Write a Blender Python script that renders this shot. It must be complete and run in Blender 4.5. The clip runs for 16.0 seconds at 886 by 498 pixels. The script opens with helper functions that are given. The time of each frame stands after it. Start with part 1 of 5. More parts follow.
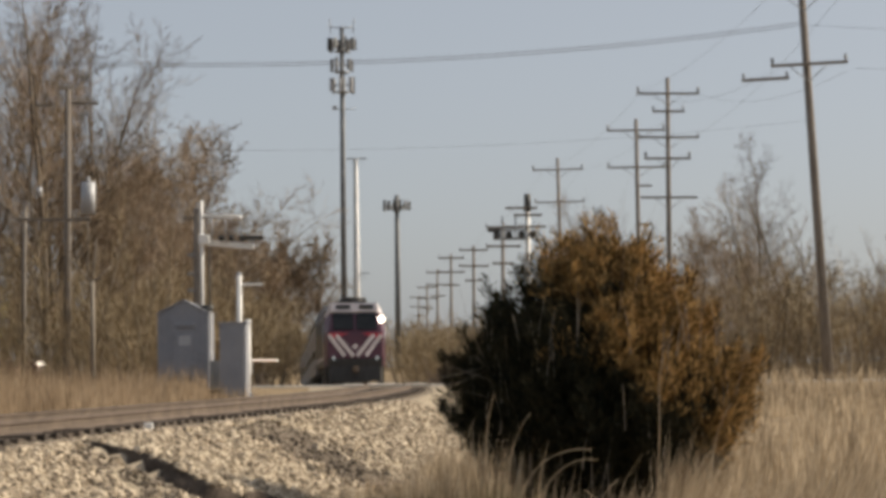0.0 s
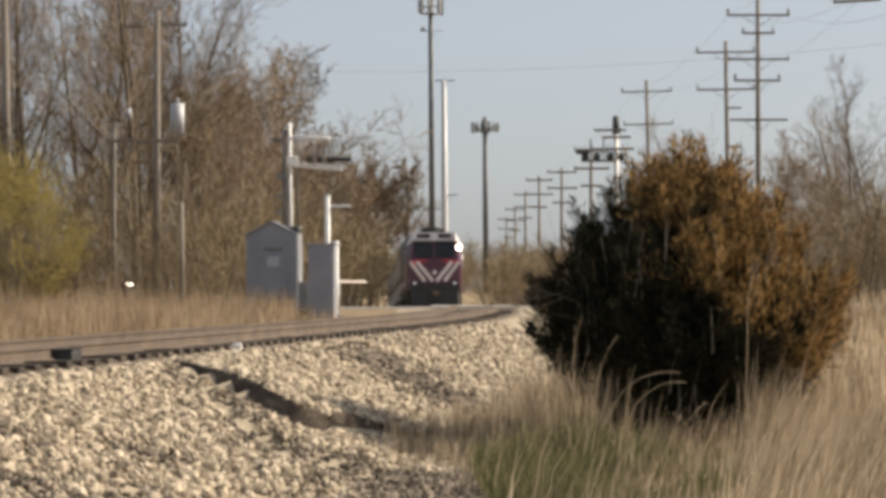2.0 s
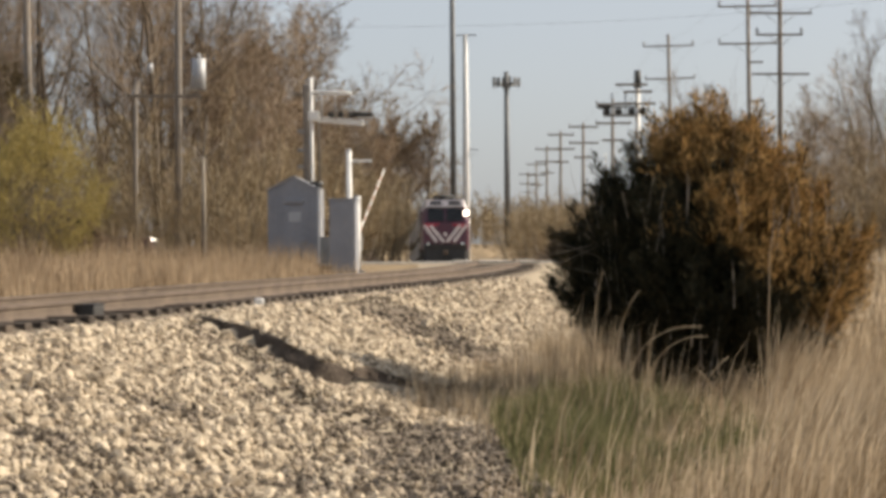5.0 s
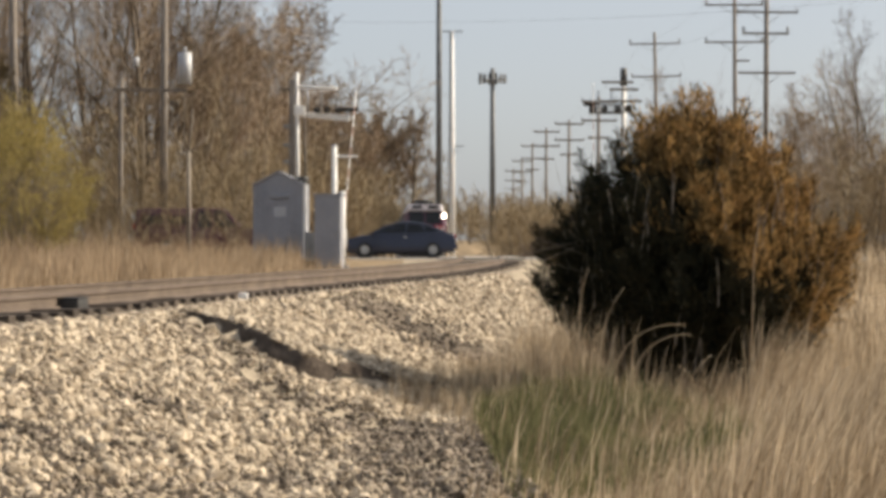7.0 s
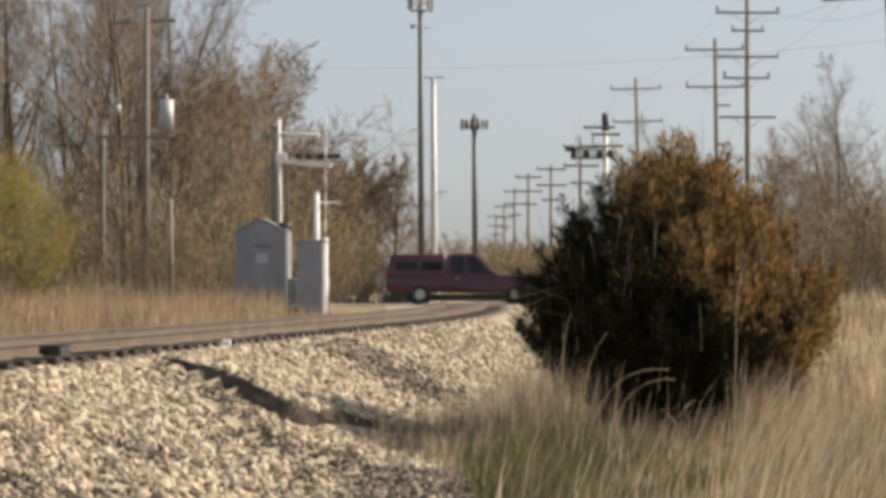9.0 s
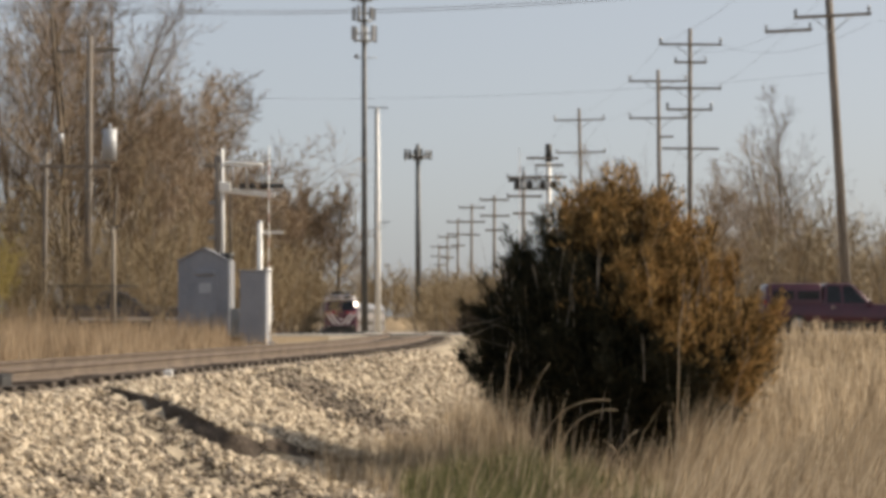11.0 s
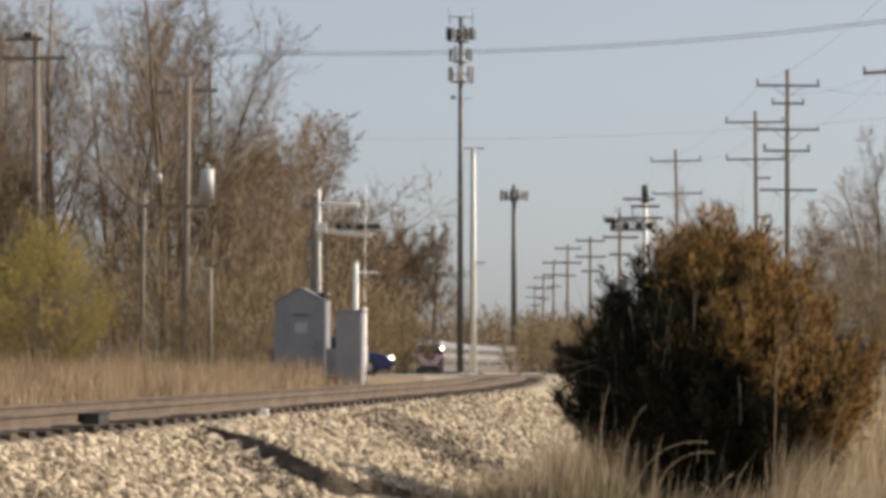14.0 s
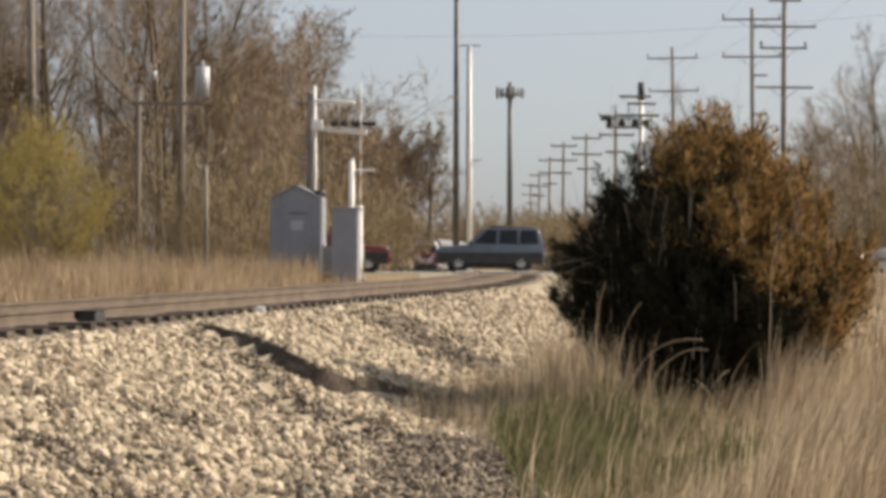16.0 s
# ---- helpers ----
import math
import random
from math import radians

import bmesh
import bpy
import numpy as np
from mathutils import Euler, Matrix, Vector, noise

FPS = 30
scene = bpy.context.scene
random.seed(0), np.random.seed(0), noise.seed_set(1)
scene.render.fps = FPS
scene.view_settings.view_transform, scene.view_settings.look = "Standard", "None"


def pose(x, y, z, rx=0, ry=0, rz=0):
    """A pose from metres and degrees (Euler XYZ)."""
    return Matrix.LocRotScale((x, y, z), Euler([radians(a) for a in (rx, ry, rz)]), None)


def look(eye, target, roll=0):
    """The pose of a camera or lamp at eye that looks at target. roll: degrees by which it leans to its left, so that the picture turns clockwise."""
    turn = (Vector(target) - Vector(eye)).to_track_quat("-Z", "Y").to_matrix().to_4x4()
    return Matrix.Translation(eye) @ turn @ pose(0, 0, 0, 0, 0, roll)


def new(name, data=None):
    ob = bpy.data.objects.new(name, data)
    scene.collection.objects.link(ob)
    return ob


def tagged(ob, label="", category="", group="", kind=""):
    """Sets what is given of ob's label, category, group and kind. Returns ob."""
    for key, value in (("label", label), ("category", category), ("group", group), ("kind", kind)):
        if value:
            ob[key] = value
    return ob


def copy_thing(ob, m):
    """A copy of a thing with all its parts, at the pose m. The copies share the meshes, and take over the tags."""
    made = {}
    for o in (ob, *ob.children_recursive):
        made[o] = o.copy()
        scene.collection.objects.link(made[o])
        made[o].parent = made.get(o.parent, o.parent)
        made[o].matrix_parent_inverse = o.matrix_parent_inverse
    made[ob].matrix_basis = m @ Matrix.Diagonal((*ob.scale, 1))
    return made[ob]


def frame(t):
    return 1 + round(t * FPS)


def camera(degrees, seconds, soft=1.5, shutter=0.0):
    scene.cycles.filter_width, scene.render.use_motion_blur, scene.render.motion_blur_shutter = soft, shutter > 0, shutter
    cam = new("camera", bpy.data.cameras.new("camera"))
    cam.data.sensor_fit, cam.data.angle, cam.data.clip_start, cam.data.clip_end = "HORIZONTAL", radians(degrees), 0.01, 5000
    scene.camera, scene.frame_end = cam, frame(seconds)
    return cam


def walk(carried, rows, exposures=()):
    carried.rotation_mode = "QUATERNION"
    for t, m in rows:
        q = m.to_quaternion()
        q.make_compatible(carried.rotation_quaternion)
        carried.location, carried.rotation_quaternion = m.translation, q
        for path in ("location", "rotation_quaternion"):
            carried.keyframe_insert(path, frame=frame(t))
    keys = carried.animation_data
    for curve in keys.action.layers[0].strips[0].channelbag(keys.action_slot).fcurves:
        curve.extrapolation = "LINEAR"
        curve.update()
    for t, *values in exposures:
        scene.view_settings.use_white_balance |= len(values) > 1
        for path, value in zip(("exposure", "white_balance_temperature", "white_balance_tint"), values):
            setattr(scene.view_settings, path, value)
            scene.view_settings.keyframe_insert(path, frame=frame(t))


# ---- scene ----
# ---- camera: it stands beside the embankment and turns, held by hand ----
EYE = Vector((0, 0, 0.75))
cam = camera(20, 16.0, soft=4.2)
WAY = [(0.0, 3.234, 2.660, -0.600), (0.5, 2.987, 1.467, -0.542), (1.0, 2.239, 1.372, -0.518), (1.5, 1.714, 1.137, -0.348),
       (2.0, 1.215, 0.898, -0.362), (2.5, 0.455, 0.684, -0.506), (3.0, 0.338, 0.520, -0.509), (3.5, 0.348, 0.299, -0.621),
       (4.0, 0.485, -0.172, -0.660), (6.5, 1.039, -0.042, -0.023), (7.0, 1.062, -0.217, 0.032), (7.5, 1.066, -0.279, 0.007),
       (8.0, 1.185, -0.401, -0.113), (8.5, 1.430, -0.304, -0.122), (9.0, 1.462, 0.826, -0.270), (11.5, 2.892, 1.954, -0.121),
       (12.0, 2.602, 3.163, -0.312), (12.5, 0.657, 3.437, -0.000), (13.0, 0.147, 3.231, 0.214), (13.5, 0.197, 2.657, 0.236),
       (14.0, 0.571, 2.438, 0.145), (14.5, 0.838, 2.539, 0.045), (15.0, 0.651, 2.305, -0.010), (15.5, 0.653, 1.125, -0.153),
       (16.0, 0.672, 0.102, 0.149)]


def aim(yaw, pitch, roll):
    """The camera turned to the right by yaw and up by pitch."""
    way = Vector((math.sin(radians(yaw)) * math.cos(radians(pitch)), math.cos(radians(yaw)) * math.cos(radians(pitch)), math.sin(radians(pitch))))
    return look(EYE, EYE + 100 * way, roll)


# the phone darkens its picture a little when it sees more sky
LIGHTNESS = [(0, 0.30), (1.0, 0.5), (2.0, 0.55), (3.5, 0.6), (8.5, 0.65), (9.0, 0.6), (11.5, 0.45), (12.5, 0.28), (13.5, 0.42), (14.5, 0.52), (15.0, 0.52), (16.0, 0.6)]
walk(cam, [(t, aim(y, p, r)) for t, y, p, r in WAY], [(t, v, 7100, 9) for t, v in LIGHTNESS])

# ---- daylight: a low sun from the side, clear pale sky ----
SUN_AZ, SUN_EL = 13, 35          # degrees from +x towards +y, and up
sun_way = Vector((math.cos(radians(SUN_AZ)) * math.cos(radians(SUN_EL)), math.sin(radians(SUN_AZ)) * math.cos(radians(SUN_EL)), math.sin(radians(SUN_EL))))
world = bpy.data.worlds.new("world")
scene.world = world
world.use_nodes = True
wn = world.node_tree
sky = wn.nodes.new("ShaderNodeTexSky")
sky.sky_type, sky.sun_disc = "NISHITA", False
sky.sun_elevation, sky.sun_rotation = radians(SUN_EL), math.atan2(sun_way.x, sun_way.y)
sky.air_density, sky.dust_density, sky.ozone_density = 0.55, 2.6, 0.7
wn.nodes["Background"].inputs[1].default_value = 0.122
haze = wn.nodes.new("ShaderNodeMix")          # a thin even veil of high haze
haze.data_type = "RGBA"
haze.inputs[0].default_value, haze.inputs[7].default_value = 0.6, (2.9, 3.2, 3.62, 1)
wn.links.new(sky.outputs[0], haze.inputs[6])
wn.links.new(haze.outputs[2], wn.nodes["Background"].inputs[0])
sun = new("sun", bpy.data.lights.new("sun", "SUN"))
sun.data.energy, sun.data.angle, sun.data.color = 4.4, radians(0.6), (1.0, 0.91, 0.79)
sun.matrix_world = look(sun_way * 50, (0, 0, 0))


# ---- materials ----
def material(name, c1, c2, scale=5.0, rough=0.8, metal=0.0, bump=0.0, fine=40.0, island=0.0, objr=0.0, spec=0.5, stretch=(1, 1, 1)):
    """A surface of two colours mixed by coarse and fine noise, with relief."""
    m = bpy.data.materials.new(name)
    m.use_nodes = True
    nt = m.node_tree
    b = nt.nodes["Principled BSDF"]
    tc = nt.nodes.new("ShaderNodeTexCoord")
    mp = nt.nodes.new("ShaderNodeMapping")
    mp.inputs["Scale"].default_value = stretch
    nt.links.new(tc.outputs["Object"], mp.inputs[0])
    n1, n2 = nt.nodes.new("ShaderNodeTexNoise"), nt.nodes.new("ShaderNodeTexNoise")
    n1.inputs["Scale"].default_value, n1.inputs["Detail"].default_value = scale, 5
    n2.inputs["Scale"].default_value, n2.inputs["Detail"].default_value = fine, 3
    add = nt.nodes.new("ShaderNodeMath")
    add.operation = "MULTIPLY_ADD"
    add.inputs[1].default_value = 0.5
    half = nt.nodes.new("ShaderNodeMath")
    half.operation = "MULTIPLY"
    half.inputs[1].default_value = 0.5
    for n in (n1, n2):
        nt.links.new(mp.outputs[0], n.inputs["Vector"])
    nt.links.new(n2.outputs[0], half.inputs[0])
    nt.links.new(n1.outputs[0], add.inputs[0])
    nt.links.new(half.outputs[0], add.inputs[2])
    ramp = nt.nodes.new("ShaderNodeValToRGB")
    ramp.color_ramp.elements[0].position, ramp.color_ramp.elements[1].position = 0.36, 0.64
    ramp.color_ramp.elements[0].color, ramp.color_ramp.elements[1].color = (*c1, 1), (*c2, 1)
    last = add.outputs[0]
    if island or objr:
        src = nt.nodes.new("ShaderNodeNewGeometry") if island else nt.nodes.new("ShaderNodeObjectInfo")
        off = nt.nodes.new("ShaderNodeMath")
        off.operation = "MULTIPLY_ADD"
        off.inputs[1].default_value = island or objr
        nt.links.new(src.outputs["Random Per Island" if island else "Random"], off.inputs[0])
        sub = nt.nodes.new("ShaderNodeMath")
        sub.operation = "SUBTRACT"
        sub.inputs[1].default_value = (island or objr) / 2
        nt.links.new(last, sub.inputs[0])
        nt.links.new(sub.outputs[0], off.inputs[2])
        last = off.outputs[0]
    nt.links.new(last, ramp.inputs[0])
    nt.links.new(ramp.outputs[0], b.inputs["Base Color"])
    b.inputs["Roughness"].default_value, b.inputs["Metallic"].default_value = rough, metal
    b.inputs["Specular IOR Level"].default_value = spec
    if bump:
        bp = nt.nodes.new("ShaderNodeBump")
        bp.inputs["Strength"].default_value, bp.inputs["Distance"].default_value = bump, 0.03
        nt.links.new(add.outputs[0], bp.inputs["Height"])
        nt.links.new(bp.outputs[0], b.inputs["Normal"])
    return m


def leafy(name, *a, share=0.35, **k):
    """A material for thin leaves, through which some light passes."""
    m = material(name, *a, **k)
    nt = m.node_tree
    b, out = nt.nodes["Principled BSDF"], nt.nodes["Material Output"]
    tr, mix = nt.nodes.new("ShaderNodeBsdfTranslucent"), nt.nodes.new("ShaderNodeMixShader")
    mix.inputs[0].default_value = share
    nt.links.new(b.inputs["Base Color"].links[0].from_socket, tr.inputs[0])
    nt.links.new(b.outputs[0], mix.inputs[1])
    nt.links.new(tr.outputs[0], mix.inputs[2])
    nt.links.new(mix.outputs[0], out.inputs[0])
    return m


def glow(name, colour, strength):
    m = material(name, colour, colour)
    b = m.node_tree.nodes["Principled BSDF"]
    b.inputs["Emission Color"].default_value, b.inputs["Emission Strength"].default_value = (*colour, 1), strength
    return m


M = {
    "ballast": material("ballast", (0.24, 0.20, 0.148), (0.44, 0.37, 0.28), 0.9, 0.95, bump=0.9, fine=22, spec=0.1),
    # dirt on the ballast, and the channel's shade, in one darker stone colour
    "dirt_shade_stone": material("dirt_shade_stone", (0.085, 0.07, 0.056), (0.30, 0.25, 0.20), 1.5, 0.95, bump=0.3, fine=30, island=0.7, spec=0.1),
    "stone": material("stone", (0.24, 0.195, 0.145), (0.53, 0.445, 0.34), 1.2, 0.95, bump=0.3, fine=30, island=0.75, spec=0.15),
    "soil": material("soil", (0.15, 0.11, 0.07), (0.34, 0.26, 0.17), 0.4, 1.0, bump=0.8, fine=14, spec=0.1),
    # soil darkened so that its colour holds the ledge face's shade
    "ledge_shade": material("ledge_shade", (0.045, 0.036, 0.03), (0.12, 0.096, 0.078), 3, 1.0, bump=0.8, fine=30, spec=0.1),
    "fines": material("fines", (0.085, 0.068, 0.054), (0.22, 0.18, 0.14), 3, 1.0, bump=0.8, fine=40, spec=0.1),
    "rust": material("rust", (0.07, 0.051, 0.039), (0.165, 0.125, 0.096), 2.0, 0.85, metal=0.1, bump=0.2, fine=60),
    "railtop": material("railtop", (0.085, 0.062, 0.05), (0.16, 0.125, 0.10), 2.0, 0.55, metal=0.5, fine=50),
    "tie": material("tie", (0.035, 0.026, 0.02), (0.10, 0.076, 0.058), 3.0, 0.95, bump=0.5, fine=30, objr=0.4, stretch=(1, 8, 8)),
    "asphalt": material("asphalt", (0.19, 0.18, 0.168), (0.36, 0.34, 0.315), 0.8, 0.9, bump=0.2, fine=60, spec=0.2),
    "creosote": material("creosote", (0.10, 0.083, 0.07), (0.27, 0.235, 0.20), 1.5, 0.9, bump=0.4, fine=12, stretch=(6, 6, 0.6)),
    "steel": material("steel", (0.17, 0.175, 0.18), (0.30, 0.31, 0.32), 1.5, 0.5, metal=0.6, bump=0.05, fine=20),
    "galvanised": material("galvanised", (0.30, 0.31, 0.33), (0.42, 0.43, 0.45), 1.2, 0.6, metal=0.2, fine=25),
    "hutpale": material("hutpale", (0.34, 0.35, 0.38), (0.43, 0.44, 0.47), 3, 0.6, fine=20),
    "hut": material("hut", (0.205, 0.215, 0.245), (0.285, 0.295, 0.325), 1.3, 0.55, metal=0.1, bump=0.05, fine=18),
    "whitepaint": material("whitepaint", (0.74, 0.73, 0.70), (0.86, 0.85, 0.83), 2.5, 0.6, fine=30),
    "darksteel": material("darksteel", (0.075, 0.078, 0.082), (0.15, 0.155, 0.16), 1.5, 0.6, metal=0.4, fine=20),
    "black": material("black", (0.015, 0.015, 0.016), (0.04, 0.038, 0.036), 3, 0.6, fine=30),
    "bark": material("bark", (0.075, 0.06, 0.046), (0.22, 0.18, 0.14), 1.4, 0.95, bump=0.4, fine=12, objr=0.3, stretch=(3, 3, 0.6)),
    "twig": material("twig", (0.15, 0.114, 0.082), (0.34, 0.262, 0.188), 0.25, 0.95, fine=6, objr=0.35, spec=0.1),
    "deadwood": material("deadwood", (0.16, 0.135, 0.11), (0.38, 0.33, 0.275), 1.4, 0.95, bump=0.3, fine=12, stretch=(3, 3, 0.6)),
    "wire": material("wire", (0.10, 0.10, 0.11), (0.16, 0.16, 0.17), 3, 0.6),
}


# ---- mesh helpers ----
def part(name, bm, mat, parent=None, label=""):
    """Links a bmesh as one mesh object under its thing."""
    me = bpy.data.meshes.new(name)
    bm.to_mesh(me)
    bm.free()
    me.materials.append(M[mat])
    ob = new(name, me)
    ob.parent = parent
    if label:
        tagged(ob, label)
    return ob


def thing(name, at, label, category, rz=0.0, group="", kind=""):
    ob = new(name)
    ob.empty_display_size = 0.2
    ob.matrix_world = pose(*at, 0, 0, rz)
    return tagged(ob, label, category, group, kind)


def box(bm, cx, cy, cz, sx, sy, sz, bevel=0.0, m=None):
    r = bmesh.ops.create_cube(bm, size=1)
    bmesh.ops.transform(bm, matrix=(m or Matrix()) @ Matrix.Translation((cx, cy, cz)) @ Matrix.Diagonal((sx, sy, sz, 1)), verts=r["verts"])
    if bevel:
        es = list({e for v in r["verts"] for e in v.link_edges})
        bmesh.ops.bevel(bm, geom=es, offset=bevel, segments=2, affect="EDGES", profile=0.6)
    return bm


def B(cx, cy, cz, sx, sy, sz, bevel=0.0):
    return box(bmesh.new(), cx, cy, cz, sx, sy, sz, bevel)


def rod(bm, a, b, r1, r2=None, n=8):
    """A tapered round bar from a to b."""
    a, b = Vector(a), Vector(b)
    d = b - a
    r = bmesh.ops.create_cone(bm, cap_ends=True, segments=n, radius1=r1, radius2=r1 if r2 is None else r2, depth=d.length)
    m = Matrix.Translation((a + b) / 2) @ d.to_track_quat("Z", "Y").to_matrix().to_4x4()
    bmesh.ops.transform(bm, matrix=m, verts=r["verts"])
    for v in r["verts"]:
        for f in v.link_faces:
            f.smooth = len(f.verts) == 4
    return bm


def R(a, b, r1, r2=None, n=8):
    return rod(bmesh.new(), a, b, r1, r2, n)


def raw(name, verts, faces, mat, parent=None, smooth=False):
    """A mesh from arrays of corners and faces that code has worked out."""
    me = bpy.data.meshes.new(name)
    me.from_pydata(verts, [], faces)
    me.materials.append(M[mat])
    if smooth:
        me.shade_smooth()
    ob = new(name, me)
    ob.parent = parent
    return ob


# ---- the lie of the land ----
TRACK_Y = np.array([-60, -10, 26, 38.3, 62, 90, 112, 130, 153, 206, 303, 345, 400, 470, 600])
TRACK_X = np.array([-19.5, -11.0, -5.05, -3.05, 0.75, 3.1, 3.2, 2.75, 2.3, 1.95, 1.4, 3.3, 12.0, 30, 80])


def track_x(y):
    """The track's middle line: a Hermite curve through its stations."""
    y = min(max(y, -59.9), 599.9)
    i = int(np.searchsorted(TRACK_Y, y, side="right")) - 1
    i = min(max(i, 0), len(TRACK_Y) - 2)

    def slope(k):
        a, b = max(k - 1, 0), min(k + 1, len(TRACK_Y) - 1)
        return (TRACK_X[b] - TRACK_X[a]) / (TRACK_Y[b] - TRACK_Y[a])
    h = TRACK_Y[i + 1] - TRACK_Y[i]
    u = (y - TRACK_Y[i]) / h
    return float((2 * u**3 - 3 * u**2 + 1) * TRACK_X[i] + (u**3 - 2 * u**2 + u) * h * slope(i) + (3 * u**2 - 2 * u**3) * TRACK_X[i + 1] + (u**3 - u**2) * h * slope(i + 1))


def track_turn(y):
    return math.atan2(track_x(y + 1) - track_x(y - 1), 2)


def step(a, b, x):
    u = min(max((x - a) / (b - a), 0), 1)
    return u * u * (3 - 2 * u)


def rail_z(y):
    """Height of the rail's top: level up to the crossing, then falling away."""
    return 0.13 * (1 - step(88, 98, y)) - 0.014 * max(0.0, min(y, 230) - 114) - 0.004 * max(0.0, min(y, 290) - 230) - 0.006 * max(0.0, min(y, 400) - 290)


ROAD_Y, ROAD_W = 100.5, 8.4


GULLY_S = (1.3, 1.76, 2.26, 2.76, 3.28, 3.73, 4.06, 4.37, 4.66, 4.97, 5.6)
GULLY_Y = (30.8, 29.9, 29.45, 28.95, 28.25, 27.8, 27.9, 28.8, 29.6, 30.4, 32.0)
CHANNEL_S, CHANNEL_Y = (1.9, 2.39, 3.0, 3.56, 4.09, 4.9), (29.0, 28.5, 27.3, 26.1, 25.2, 25.0)


def ledge(s):
    """Height of the ledge where the newer ballast ends on the slope."""
    return 0.17 * step(1.5, 2.9, s) * (1 - step(3.6, 4.5, s)) + 0.05 * step(3.4, 4.0, s) * (1 - step(4.8, 5.6, s))


def gully(s):
    """Where the ledge in the ballast runs, along the track, at s metres from its middle."""
    return float(np.interp(s, GULLY_S, GULLY_Y))


def channel(s):
    """Where the washed-out channel before the ledge runs."""
    return float(np.interp(s, CHANNEL_S, CHANNEL_Y))


def land(x, y):
    s = (x - track_x(y)) * math.cos(track_turn(y))
    base = rail_z(y) - 0.2
    if s > 0:
        z = base + 0.02 - 0.08 * step(1.15, 1.4, s) - (0.87 + 0.13 * (1 - step(88, 98, y))) * min(max((s - 1.85) / 3.15, 0), 1)
        z += 0.6 * step(8, 60, s) * step(30, 90, y)
    else:
        z = base - 0.38 * min(max((-s - 2.0) / 1.5, 0), 1)
        z += 0.25 * step(4, 30, -s)
    if 1.4 < s < 5.6 and gully(s) < y < 36:
        z += ledge(s) * (1 - step(0.4, 5, y - gully(s)))
    if 2.0 < s < 5.6 and 22 < y < 32:
        z -= 0.15 * step(2.0, 2.9, s) * (1 - step(4.4, 5.5, s)) * math.exp(-((y - channel(s)) / 0.42) ** 2)
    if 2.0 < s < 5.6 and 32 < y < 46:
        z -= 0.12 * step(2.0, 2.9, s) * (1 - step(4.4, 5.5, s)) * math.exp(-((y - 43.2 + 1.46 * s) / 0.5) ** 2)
    if y > 112 and abs(s) > 3:
        z = z - rail_z(y) * step(3, 7, abs(s))
    z += 0.10 * noise.noise((x * 0.25, y * 0.12, 0)) * step(2.2, 4, abs(s))
    z += 0.05 * noise.noise((x * 1.1, y * 0.5, 3)) * step(2.2, 3, abs(s))
    near_road = 1 - step(ROAD_W / 2 + 0.6, ROAD_W / 2 + 7, abs(y - ROAD_Y))
    if abs(s) < 1.75 and abs(y - ROAD_Y) < ROAD_W / 2:
        return -0.13
    return z + (-0.02 - z) * near_road if abs(s) > 1.4 or near_road == 1 else z


def make_ground():
    xs = np.concatenate([-np.geomspace(2500, 26, 22), np.arange(-24, -9, 0.6), np.arange(-9, 12, 0.25), np.arange(12, 24, 0.6), np.geomspace(25, 2500, 22)])
    ys = np.concatenate([-np.geomspace(1500, 6, 12), np.arange(-4, 8, 0.8), np.arange(8, 50, 0.3), np.arange(50, 116, 0.6), np.geomspace(117, 4500, 40)])
    verts = [(float(x), float(y), land(float(x), float(y))) for y in ys for x in xs]
    w = len(xs)
    faces, idx = [], []
    for j in range(len(ys) - 1):
        for i in range(w - 1):
            faces.append((j * w + i, j * w + i + 1, (j + 1) * w + i + 1, (j + 1) * w + i))
            x, y = (xs[i] + xs[i + 1]) / 2, (ys[j] + ys[j + 1]) / 2
            s = (x - track_x(y)) * math.cos(track_turn(y))
            edge = 5.3 + 0.7 * noise.noise((x * 0.5, y * 0.3, 7))
            near = 8 < y < 31 and 0 < s and x < 0.75 + 0.5 * noise.noise((x, y * 0.4, 5))
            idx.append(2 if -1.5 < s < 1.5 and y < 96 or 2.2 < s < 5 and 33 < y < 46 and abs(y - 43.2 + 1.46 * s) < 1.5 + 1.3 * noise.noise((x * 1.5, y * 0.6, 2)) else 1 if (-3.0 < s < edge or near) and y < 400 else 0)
    ob = raw("ground", verts, faces, "soil", smooth=True)
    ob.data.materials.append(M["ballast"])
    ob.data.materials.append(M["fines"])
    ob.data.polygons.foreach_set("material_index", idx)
    return tagged(ob, "dry soil with a tan ballast embankment", "ground", kind="structure")


def sweep(name, profile, ys, off, mat, parent, dz=0.0):
    """A profile (sideways, up) drawn along the track at a sideways offset."""
    verts, faces, n = [], [], len(profile)
    for y in ys:
        a = track_turn(y)
        for px, pz in profile:
            o = off + px
            verts.append((track_x(y) + o * math.cos(a), y - o * math.sin(a), rail_z(y) + pz + dz))
    for j in range(len(ys) - 1):
        for i in range(n):
            k = (i + 1) % n
            faces.append((j * n + i, j * n + k, (j + 1) * n + k, (j + 1) * n + i))
    return raw(name, verts, faces, mat, parent)


